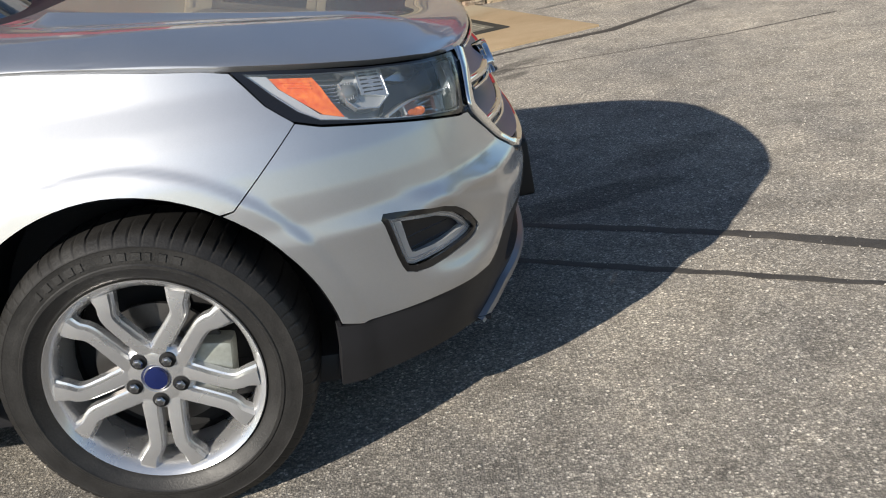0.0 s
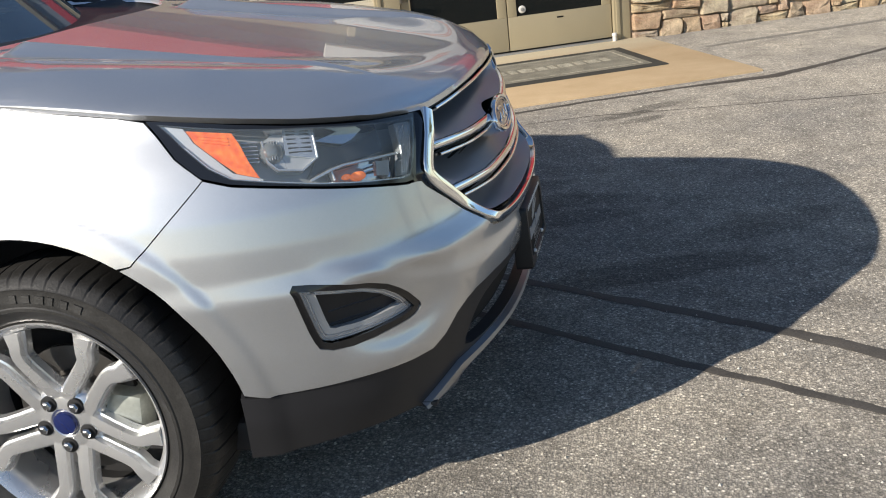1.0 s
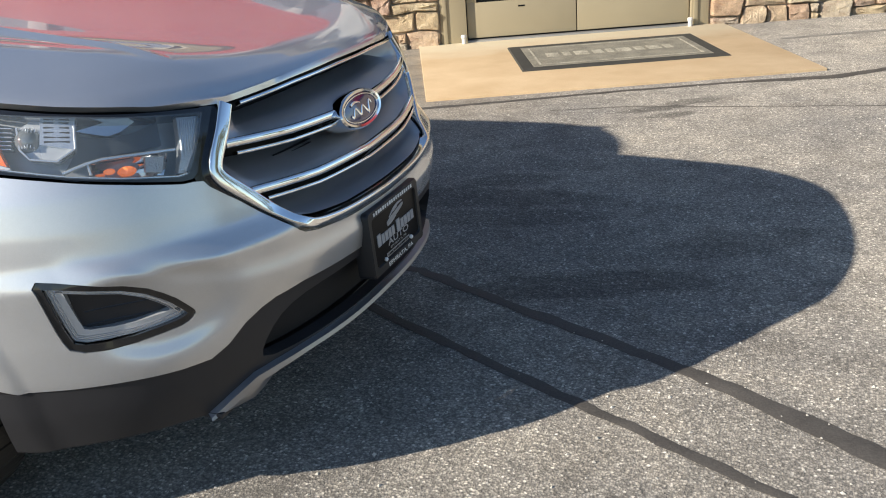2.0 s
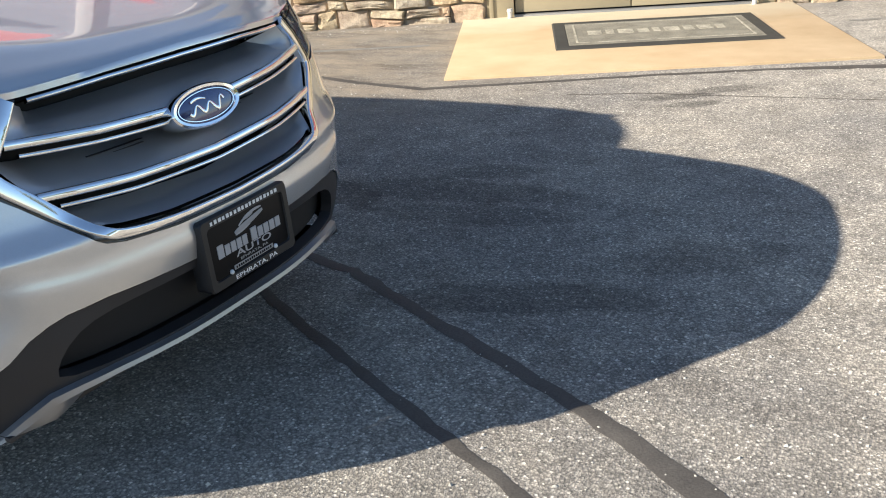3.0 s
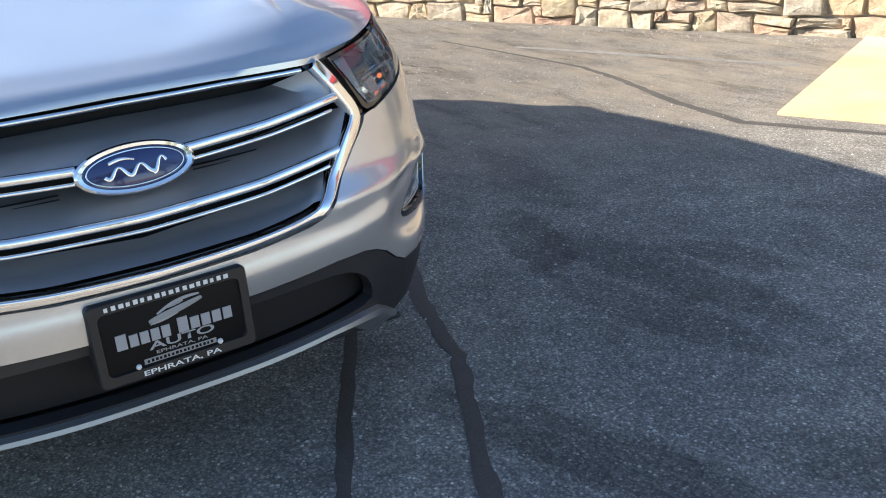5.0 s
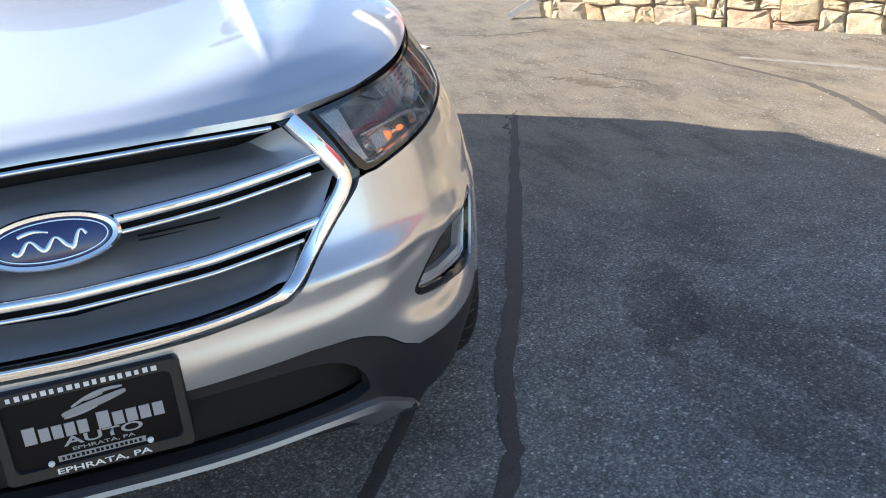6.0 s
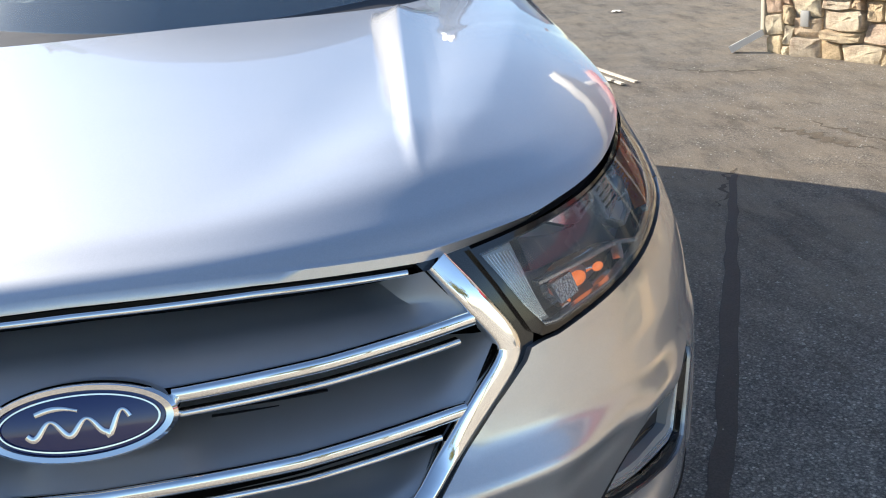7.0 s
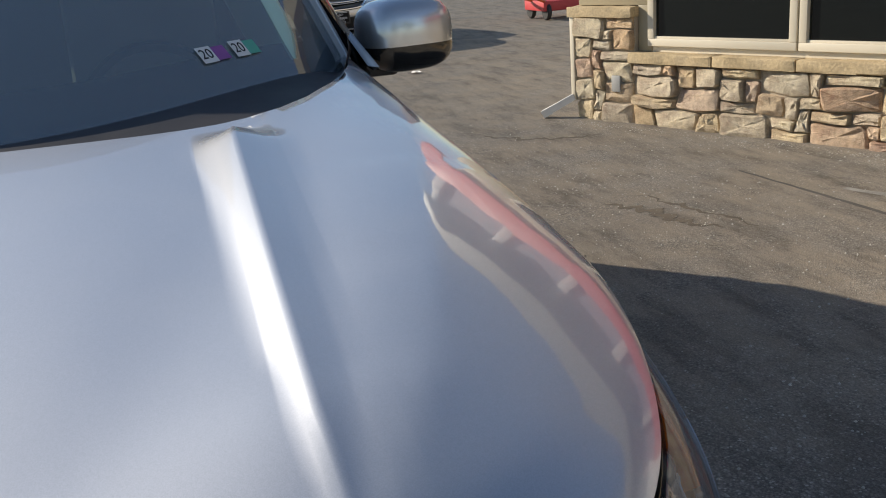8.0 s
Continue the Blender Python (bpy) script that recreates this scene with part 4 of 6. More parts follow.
        r = max(0.0, 1 + t / a if t < 0 else 1 - t / b)
        rise = r * (0.72 + 0.28 * r * (3 - 2 * r)) if t < 0 else r * r * (1.75 - 0.75 * r)
        return z + 0.028 * along * end * rise
    bm = bmesh.new()
    loops = []
    cols = sorted([math.sin(a) for a in np.linspace(-math.pi / 2, math.pi / 2, 71)] + [s * (0.442 + d) / hood_w for s in (-1, 1) for d in (-0.066, -0.06, -0.054, -0.045, -0.03, -0.015, -0.006, 0.0, 0.006, 0.012, 0.02, 0.03, 0.04, 0.06, 0.08, 0.10)] + [s * v / hood_w for s in (-1, 1) for v in np.arange(0.575, 0.808, 0.011)])
    for k in range(57):
        f = k / 56
        f = 1 - (1 - f) ** 1.5
        row = []
        for q in cols:
            y = q * hood_w
            xr = rear_x(y)
            x = xr + (front_x(y) - xr) * f
            flow = float(np.interp(abs(y), [0.15, 0.375, 0.55, 0.70], [0, 1, 1, 0]))
            y += math.copysign((crease_y(x) - 0.442) * flow, y)
            xr = rear_x(y)
            x = xr + (front_x(y) - xr) * f
            row.append(Vector((x, y, hood_z(x, y))))
        loops.append(row)
    rings(bm, loops, False)
    bm.normal_update()
    bmesh.ops.reverse_faces(bm, faces=[f for f in bm.faces if f.normal.z < 0])
    rim = [e for e in bm.edges if e.is_boundary]
    made = bmesh.ops.extrude_edge_only(bm, edges=rim)
    for v in made["geom"]:
        if isinstance(v, bmesh.types.BMVert):
            g = max(0.0, min(1.0, (0.62 - abs(v.co.y)) / 0.20)) if v.co.x > 0 else 0.0
            v.co += Vector((0.014 * g - 0.012 if v.co.x > 0 else 0.0, (0.010 * g - 0.010) * (1 if v.co.y > 0 else -1), -0.013))
    hood = part("hood", bm, SILVER, c, "silver painted hood with two raised creases")
    hood.data.set_sharp_from_angle(angle=radians(70))
    bm = bmesh.new()
    rings(bm, [[Vector((p.x * 0.985, p.y * 0.985, p.z - 0.030)) for p in row[::4]] for row in loops[::6]], False)
    part("hood_underside", bm, VOID, c)

    # cowl, screen, cabin
    def cab(x_, y_, z_):
        return Vector((x_, y_, z_))
    base = [cab(-0.43 - 0.46 * (y / 0.80) ** 2, y, hood_z(-0.43 - 0.46 * (y / 0.80) ** 2, min(abs(y), 0.79)) - 0.045) for y in np.linspace(-0.825, 0.825, 31)]
    lip_row = [cab(rear_x(y) + 0.02, y, hood_z(rear_x(y) + 0.02, min(abs(y), 0.36)) - 0.022) for y in np.linspace(-0.825, 0.825, 31)]
    bm = bmesh.new()
    rings(bm, [lip_row, [a.lerp(b, 0.5) - Vector((0, 0, 0.012)) for a, b in zip(lip_row, base)], [b + Vector((-0.02, 0, 0.004)) for b in base]], False)
    part("cowl", bm, BLACK_PLASTIC, c, "black plastic cowl below the windscreen")
    head = [cab(-1.19 - 0.12 * (y / 0.64) ** 2, y, 1.68 - 0.075 * (y / 0.64) ** 2) for y in np.linspace(-0.64, 0.64, 31)]
    def pane(a, b, lo, hi, i0, i1, n=14, bulge=0.03):
        out = []
        for k in range(n + 1):
            f = lo + (hi - lo) * k / n
            out.append([p.lerp(q_, f) + Vector((0.5, 0, 0.8)) * bulge * math.sin(math.pi * f) for p, q_ in zip(a[i0:i1], b[i0:i1])])
        return out
    bm = bmesh.new()
    rings(bm, pane(base, head, 0.0, 1.0, 0, 31), False)
    screen = part("windscreen", bm, SCREEN_GLASS, c, "tinted windscreen with a black border")
    screen.visible_shadow = False
    bm = bmesh.new()
    rings(bm, [[q_ - Vector((0, 0, 0.006)) for q_ in row] for row in pane(base, head, -0.02, 0.13, 0, 31, 4)], False)
    part("screen_border", bm, FRIT, screen)
    bm = bmesh.new()
    rings(bm, [[q_ - Vector((0, 0, 0.006)) for q_ in row] for row in pane(base, head, 0.86, 1.0, 0, 31, 4)], False)
    part("screen_border", bm, FRIT, screen)
    for i0, i1 in ((0, 3), (28, 31)):
        bm = bmesh.new()
        rings(bm, [[q_ - Vector((0, 0, 0.005)) for q_ in row] for row in pane(base, head, 0.0, 1.0, i0, i1, 14)], False)
        part("screen_border", bm, FRIT, screen)
    # stickers inside the lower corner of the screen
    def on_screen(y, f):
        i = (y + 0.825) / 1.65 * 30
        k = int(i)
        a = base[k].lerp(base[k + 1], i - k)
        b = head[k].lerp(head[k + 1], i - k)
        return a.lerp(b, f) + Vector((0.5, 0, 0.8)) * 0.03 * math.sin(math.pi * f)
    GREEN = material("sticker_green", (0.10, 0.45, 0.33), 0.5)
    PURPLE = material("sticker_purple", (0.30, 0.10, 0.35), 0.5)
    for y0, tint in ((0.480, PURPLE), (0.548, GREEN)):
        a, b, d = on_screen(y0, 0.095), on_screen(y0 + 0.085, 0.095), on_screen(y0, 0.25)
        ex = (b - a).normalized()
        ez = (d - a - ex * (d - a).dot(ex)).normalized()
        en = ex.cross(ez)
        m = Matrix((ex, ez, en)).transposed().to_4x4()
        m.translation = a - en * -0.004
        st = part("sticker", box(bmesh.new(), (0, 0, 0), (0.035, 0.040, 0.0008), 0, m), WHITE_PRINT, screen, "inspection sticker with a year number", False)
        part("sticker_band", box(bmesh.new(), (0.036, 0.002, 0), (0.066, 0.036, 0.0008), 0, m), tint, st, smooth=False)
        txt = bpy.data.curves.new("year_number", "FONT")
        txt.body, txt.size, txt.extrude = "20", 0.034, 0.0002
        ob = new("year_number", txt)
        ob.matrix_world = m @ Matrix.Translation((0.002, 0.010, 0.0013)) @ Matrix.Diagonal((0.85, 1.0, 1, 1))
        ob.parent = st
        txt.materials.append(PLATE_BLACK)
    # wipers
    for y0, y1 in ((-0.62, 0.02), (-0.02, 0.56)):
        pts = [on_screen(y0 + (y1 - y0) * k / 12, 0.004) + Vector((0.012, 0, -0.012)) for k in range(13)]
        w = part("wiper", sweep(bmesh.new(), pts, [Vector((0.5, 0, 0.8))] * 13, [0.012] * 13, [0.008] * 13, True, 6), BLACK_PLASTIC, c, "black wiper arm and blade")
    for s in (-1, 1):
        pts = [on_screen(s * (0.650 - 0.03 * f), f) + Vector((-0.02, s * 0.010, -0.03)) for f in np.linspace(0.09, 0.95, 12)]
        part("inner_trim", sweep(bmesh.new(), pts, [Vector((0.9, -s * 0.3, 0.3))] * 12, [0.05, 0.085] + [0.10] * 10, [0.02] * 12, True, 8), PALE_TRIM, c, "pale inner pillar trim")
    # pillars, roof, flanks
    for s in (-1, 1):
        pts = [on_screen(s * 0.820, f) + Vector((-0.01, s * 0.010, 0.0)) for f in np.linspace(-0.02, 1.0, 12)]
        part("pillar", sweep(bmesh.new(), pts, [Vector((0.4, s * 0.7, 0.5))] * 12, [0.045] * 12, [0.012] * 12, True, 8), GLOSS_BLACK, c, "black windscreen pillar cover")
        pts = [on_screen(s * y, f) + Vector((0.004, s * 0.004, 0.012)) for y, f in ((0.745, -0.035), (0.768, -0.02), (0.785, 0.0), (0.795, 0.03))]
        pts += [on_screen(s * 0.800, f) + Vector((0.004, s * 0.004, 0.008)) for f in np.linspace(0.07, 1.0, 12)]
        part("pillar_trim", sweep(bmesh.new(), pts, [Vector((0.5, s * 0.4, 0.7))] * 16, [0.012] * 16, [0.008] * 16, True, 6), BRIGHT_TRIM, c, "bright trim strip hooked round the screen corner")
        low_edge = [(x, 0.868 - 0.02 * max(0, -x - 2.8), hood_line(QUARTER - x) if x > -1.0 else 1.165 + 0.03 * (-x - 1.0)) for x in np.linspace(-0.64, -3.72, 24)]
        body = []
        for x, y, zt in low_edge:
            tuck = 0.10 * max(0.0, (-x - 3.0) / 0.72) ** 2
            col = []
            for f in np.linspace(0, 1, 12):
                z = 0.28 + (zt - 0.28) * f
                r = math.hypot(x + 2.849, z - AXLE_Z)
                w = float(np.interp(z, fine_z, flank_f)) - TUCK - tuck
                col.append(Vector((x, s * w, z)))
            body.append(col)
        bm = bmesh.new()
        rings(bm, body, False)
        part("body_side", bm, SILVER, c, "silver painted doors and rear quarter")
        win_lo = [Vector((x, s * 0.834, 1.165 + 0.03 * (-x - 1.0))) for x in np.linspace(-0.82, -3.55, 12)]
        win_hi = [Vector((x, s * float(np.interp(-x, [0.82, 1.24, 2.3, 3.1, 3.6], [0.822, 0.66, 0.655, 0.62, 0.58])), float(np.interp(-x, [0.82, 1.24, 2.3, 3.1, 3.6], [1.17, 1.55, 1.655, 1.615, 1.50])))) for x in np.linspace(-0.82, -3.55, 12)]
        bm = bmesh.new()
        rings(bm, [win_lo, [a.lerp(b, 0.5) + Vector((0, s * 0.02, 0)) for a, b in zip(win_lo, win_hi)], win_hi], False)
        part("side_window", bm, SIDE_GLASS, c, "dark tinted side glass")
        hi_x, hi_y, hi_z = [-p.x for p in win_hi], [p.y for p in win_hi], [p.z for p in win_hi]
        low_row, top_row = [], []
        for x in np.linspace(1.24, 3.50, 14):
            low_row.append(Vector((-x, float(np.interp(x, hi_x, hi_y)) + s * 0.003, float(np.interp(x, hi_x, hi_z)) - 0.012)))
            top_row.append(Vector((-x, s * float(np.interp(x, [1.235, 1.38, 1.62, 2.1, 2.6, 3.1, 3.5], [0.64, 0.645, 0.65, 0.65, 0.65, 0.635, 0.61])),
                                   float(np.interp(x, [1.235, 1.38, 1.62, 1.8, 2.6, 3.1, 3.5], [1.603, 1.615, 1.648, 1.657, 1.665, 1.64, 1.605])))))
        bm = bmesh.new()
        rings(bm, [low_row, [a.lerp(b, 0.5) + Vector((0, s * 0.008, 0)) for a, b in zip(low_row, top_row)], top_row], False)
        part("roof_rail", bm, SILVER, c)
        tail = [Vector((float(np.interp(z, [0.8, 1.10, 1.35, 1.655], [-3.70, -3.64, -3.52, -3.36])), s * float(np.interp(z, [0.8, 1.10, 1.35, 1.655], [0.84, 0.80, 0.70, 0.61])), z)) for z in (1.15, 1.25, 1.38, 1.50, 1.64)]
        front = [win_lo[-1] - Vector((0, 0, 0.06)), win_lo[-1], win_lo[-1].lerp(win_hi[-1], 0.5), win_hi[-1], top_row[-1]]
        bm = bmesh.new()
        rings(bm, [front, [a.lerp(b, 0.5) + Vector((-0.01, s * 0.012, 0)) for a, b in zip(front, tail)], tail], False)
        part("rear_pillar", bm, SILVER, c)
        bm = bmesh.new()
        sail = [[(-0.88, 0.838, 1.165), (-1.20, 0.858, 1.172)], [(-1.03, 0.790, 1.25), (-1.21, 0.815, 1.26)], [(-1.17, 0.735, 1.345), (-1.22, 0.745, 1.36)]]
        rings(bm, [[Vector((x, s * (y + 0.008), z)) for x, y, z in row] for row in sail], False)
        part("mirror_sail", bm, BLACK_PLASTIC, c, "black triangle panel at the mirror")
        # mirror
        bm = bmesh.new()
        bmesh.ops.create_uvsphere(bm, u_segments=20, v_segments=12, radius=0.5)
        for v in bm.verts:
            v.co = Vector([math.copysign(abs(2 * q_) ** 0.62, q_) / 2 for q_ in v.co])
        shell = Matrix.Translation((-1.0, s * 0.955, 1.215)) @ Matrix.Rotation(s * radians(14), 4, "Z") @ Matrix.Diagonal((0.17, 0.225, 0.17, 1))
        lower = bm.copy()
        for b_, keep_up in ((bm, True), (lower, False)):
            bmesh.ops.bisect_plane(b_, geom=b_.verts[:] + b_.edges[:] + b_.faces[:], plane_co=(0, 0, -0.12), plane_no=(0, 0, 1), clear_inner=keep_up, clear_outer=not keep_up)
            bmesh.ops.transform(b_, matrix=shell, verts=b_.verts)
        mi = part("side_mirror", bm, SILVER, c, "door mirror with a silver cap and black base")
        part("mirror_base", lower, GLOSS_BLACK, mi, "black mirror base")
        part("mirror_stalk", box(bmesh.new(), (-1.06, min(s * 0.80, s * 0.93), 1.125), (-0.97, max(s * 0.80, s * 0.93), 1.17), 0.012), BLACK_PLASTIC, mi)
    bm = bmesh.new()
    rows = []
    for x, z, w in ((-1.185, 1.678, 0.64), (-1.34, 1.690, 0.645), (-1.62, 1.698, 0.65), (-1.8, 1.707, 0.645), (-2.1, 1.715, 0.65), (-2.6, 1.715, 0.65), (-3.1, 1.69, 0.635), (-3.5, 1.655, 0.61)):
        rows.append([Vector((x - ((0.12 if x > -1.2 else 0.08) * q_ * q_ if x > -1.6 else 0), q_ * w, z - (0.075 * q_ * q_ if x > -1.6 else 0.05 * abs(q_) ** 3))) for q_ in np.linspace(-1, 1, 17)])
    rings(bm, rows, False)
    part("roof", bm, SILVER, c, "silver painted roof")
    bm = bmesh.new()
    rows = []
    for x, z, w in ((-3.5, 1.655, 0.61), (-3.66, 1.35, 0.70), (-3.78, 1.10, 0.80), (-3.84, 0.80, 0.84), (-3.85, 0.50, 0.84), (-3.78, 0.30, 0.80)):
        rows.append([Vector((x + 0.14 * abs(q_) ** 3, q_ * w, z)) for q_ in np.linspace(-1, 1, 17)])
    rings(bm, rows, False)
    part("tailgate", bm, SILVER, c, "silver painted tail")
    part("floor_pan", box(bmesh.new(), (-3.7, -0.80, 0.24), (0.42, 0.80, 0.32), 0.02), BLACK_PLASTIC, c)
    part("under_tray", box(bmesh.new(), (0.30, -0.62, 0.262), (0.80, 0.62, 0.275), 0.004), BLACK_PLASTIC, c)
    part("firewall", box(bmesh.new(), (-0.82, -0.80, 0.30), (-0.72, 0.80, 1.0), 0.01), VOID, c)
    part("engine_bay", box(bmesh.new(), (-0.5, -0.52, 0.30), (0.70, 0.52, 0.88), 0.03), VOID, c)
    # unseen slab added to stop light leaking through the body gaps
    part("engine_cover", box(bmesh.new(), (-0.6, -0.76, 0.84), (0.36, 0.76, 1.0), 0.02), VOID, c)
    part("dashboard", box(bmesh.new(), (-1.25, -0.72, 0.85), (-0.62, 0.72, 1.06), 0.06), CABIN_DARK, c)
    part("cabin_floor", box(bmesh.new(), (-3.5, -0.78, 0.40), (-0.62, 0.78, 0.46), 0.01), CABIN_DARK, c)
    for y in (-0.38, 0.38):
        st = part("seat", box(bmesh.new(), (-2.25, y - 0.26, 0.45), (-1.65, y + 0.26, 0.80), 0.07), CABIN_LIGHT, c, "light cloth front seat")
        part("seat_back", box(bmesh.new(), (-0.09, -0.25, 0), (0.09, 0.25, 0.66), 0.06, Matrix.Translation((-2.20, y, 0.76)) @ Matrix.Rotation(radians(-14), 4, "Y")), CABIN_LIGHT, st)
        part("headrest", box(bmesh.new(), (-0.06, -0.13, 0), (0.06, 0.13, 0.20), 0.05, Matrix.Translation((-2.37, y, 1.42)) @ Matrix.Rotation(radians(-8), 4, "Y")), CABIN_LIGHT, st)
    bm = bmesh.new()
    turned(bm, [(0.175, -0.015), (0.19, 0.0), (0.175, 0.015), (0.16, 0.0), (0.175, -0.015)], 32)
    bmesh.ops.transform(bm, matrix=Matrix.Translation((-1.42, 0.38, 1.05)) @ Matrix.Rotation(radians(65), 4, "Y") @ Matrix.Rotation(radians(90), 4, "X"), verts=bm.verts)
    part("steering_wheel", bm, CABIN_DARK, c)

    # wheels
    for x, s, steer in ((0, -1, 0), (0, 1, 0), (-2.849, -1, 0), (-2.849, 1, 0)):
        wheel(c, Matrix.Translation((x, s * 0.812, AXLE_Z)) @ (Matrix.Rotation(math.pi, 4, "Z") if s > 0 else Matrix.Identity(4)), x == 0 and s < 0)
    return c


def wheel(parent, m, fine):
    """A wheel about its local Y axis, its outer face towards -Y."""
    n = 1008
    bm = bmesh.new()
    prof = [(0.250, 0.085), (0.262, 0.098), (0.300, 0.116), (0.340, 0.112), (0.362, 0.098), (0.371, 0.080), (0.3745, 0.05), (0.3755, 0.0), (0.3745, -0.05), (0.371, -0.080), (0.362, -0.098), (0.345, -0.110), (0.342, -0.1135), (0.339, -0.1125), (0.318, -0.117), (0.303, -0.1165),
            (0.300, -0.1195), (0.293, -0.1195), (0.290, -0.115), (0.270, -0.106), (0.259, -0.096), (0.252, -0.085)]
    loops = []
    for j, (r, a) in enumerate(prof):
        loop = []
        for i in range(n):
            t = 2 * math.pi * i / n
            rr, aa = r, a
            if 0.355 < r < 0.373 and i % 14 in (0, 1):
                rr -= 0.0035
            elif r >= 0.373 and i % 28 in (0, 1):
                rr -= 0.004
            loop.append(Vector((rr * math.cos(t), aa, rr * math.sin(t))))
        loops.append(loop)
    rings(bm, loops)
    bmesh.ops.transform(bm, matrix=m, verts=bm.verts)
    w = part("wheel", bm, RUBBER, parent, "alloy wheel with five split spokes and a black tyre")
    bm = bmesh.new()
    turned(bm, [(0.215, 0.09), (0.225, 0.05), (0.228, -0.06), (0.240, -0.088), (0.249, -0.098), (0.256, -0.104), (0.258, -0.100), (0.254, -0.088), (0.250, 0.09)], 96)
    bmesh.ops.transform(bm, matrix=m, verts=bm.verts)
    part("rim", bm, ALLOY, w)
    if fine:
        for k in range(11):
            a = radians(128 - k * 5.4 - (6 if k > 4 else 0))
            b = a - radians(2.2 + (k * 37 % 4) * 0.5)
            bm = bmesh.new()
            rings(bm, [[Vector((r * math.cos(t), y, r * math.sin(t))) for t in (a, (a + b) / 2, b)] for r, y in ((0.312, -0.114), (0.313, -0.1195), (0.330, -0.1175), (0.331, -0.111))], False)
            bmesh.ops.transform(bm, matrix=m, verts=bm.verts)
            part("sidewall_mark", bm, RUBBER, w, smooth=False)
    # spokes: pairs that pinch together and spread again at the rim
    for k in range(5):
        mid = radians(122 + 72 * k)
        for side in (-1, 1):
            keys = [(0.045, 34, -0.078), (0.075, 21.5, -0.084), (0.115, 14.0, -0.090), (0.150, 10.8, -0.094), (0.176, 9.6, -0.096), (0.190, 10.4, -0.097), (0.208, 13.2, -0.097), (0.238, 14.6, -0.094)]
            rr = [q[0] for q in keys]
            pts = []
            for r in np.linspace(0.045, 0.238, 18):
                a = mid + side * radians(float(np.interp(r, rr, [q[1] for q in keys])))
                pts.append(Vector((r * math.cos(a), float(np.interp(r, rr, [q[2] for q in keys])), r * math.sin(a))))
            wd = [float(np.interp(i, [0, 4, 10, 14, 17], [0.044, 0.034, 0.031, 0.034, 0.046])) for i in range(18)]
            bm = bmesh.new()
            loops = []
            for i, p in enumerate(pts):
                t = (pts[min(i + 1, 17)] - pts[max(i - 1, 0)]).normalized()
                up = Vector((0, -1, 0))
                sd = t.cross(up).normalized()
                h = wd[i] / 2
                loops.append([p + sd * h * 1.35 - up * 0.034, p + sd * h * 1.28 - up * 0.014, p + sd * h * 0.98 - up * 0.012, p + sd * h * 0.80, p + up * 0.001, p - sd * h * 0.80, p - sd * h * 0.98 - up * 0.012, p - sd * h * 1.28 - up * 0.014, p - sd * h * 1.35 - up * 0.034])
            rings(bm, loops, True, True)
            bmesh.ops.transform(bm, matrix=m, verts=bm.verts)
            bmesh.ops.recalc_face_normals(bm, faces=bm.faces)
            part("spoke", bm, ALLOY, w)
    bm = bmesh.new()
    turned(bm, [(0.092, -0.03), (0.094, -0.056), (0.086, -0.072), (0.074, -0.080), (0.060, -0.0835), (0.036, -0.0845), (0.031, -0.080), (0.001, -0.080)], 48)
    bmesh.ops.transform(bm, matrix=m, verts=bm.verts)
    part("hub", bm, ALLOY, w)
    bm = bmesh.new()
    turned(bm, [(0.028, -0.070), (0.0285, -0.087), (0.0265, -0.090), (0.015, -0.092), (0.001, -0.0925)], 32)
    bmesh.ops.transform(bm, matrix=m, verts=bm.verts)
    part("centre_cap", bm, BADGE_BLUE, w, "dark blue centre cap")
    for k in range(5):
        a = radians(122 + 72 * k)
        at = Matrix.Translation((0.057 * math.cos(a), 0, 0.057 * math.sin(a)))
        bm = bmesh.new()
        turned(bm, [(0.0190, -0.060), (0.0192, -0.0862), (0.0182, -0.0868), (0.001, -0.0868)], 24)
        bmesh.ops.transform(bm, matrix=m @ at, verts=bm.verts)
        well = part("nut_well", bm, VOID, w)
        bm = bmesh.new()
        turned(bm, [(0.0125, -0.080), (0.0125, -0.0935), (0.0095, -0.0975), (0.006, -0.099), (0.001, -0.0992)], 6)
        bmesh.ops.transform(bm, matrix=m @ at, verts=bm.verts)
        part("lug_nut", bm, DARK_CHROME, w, smooth=False)
    bm = bmesh.new()
    turned(bm, [(0.160, 0.0), (0.160, -0.012), (0.100, -0.012), (0.095, -0.030), (0.06, -0.032), (0.001, -0.032)], 48)
    bmesh.ops.transform(bm, matrix=m, verts=bm.verts)
    part("brake_disc", bm, STEEL, w)
    bm = bmesh.new()
    turned(bm, [(0.222, 0.03), (0.222, 0.06), (0.001, 0.06)], 40)
    bmesh.ops.transform(bm, matrix=m, verts=bm.verts)
    part("brake_shield", bm, VOID, w)
    part("caliper", box(bmesh.new(), (0.085, -0.055, -0.075), (0.175, 0.02, 0.075), 0.014, m @ Matrix.Rotation(radians(8), 4, "Y")), CALIPER, w)
    return w


# ---- ground ----
def ground_z(x, y):
    return 0.0


bm = bmesh.new()
xs = sorted(set([-300, -150, -80, -40, -24, -16] + list(np.arange(-12, 12.1, 1.0)) + [16, 24, 40, 80, 150, 300]))
loops = [[Vector((x, y, ground_z(x, y))) for x in xs] for y in xs]
rings(bm, loops, False)
bm.normal_update()
bmesh.ops.reverse_faces(bm, faces=[f for f in bm.faces if f.normal.z < 0])
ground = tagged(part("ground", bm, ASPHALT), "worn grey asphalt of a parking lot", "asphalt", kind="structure")


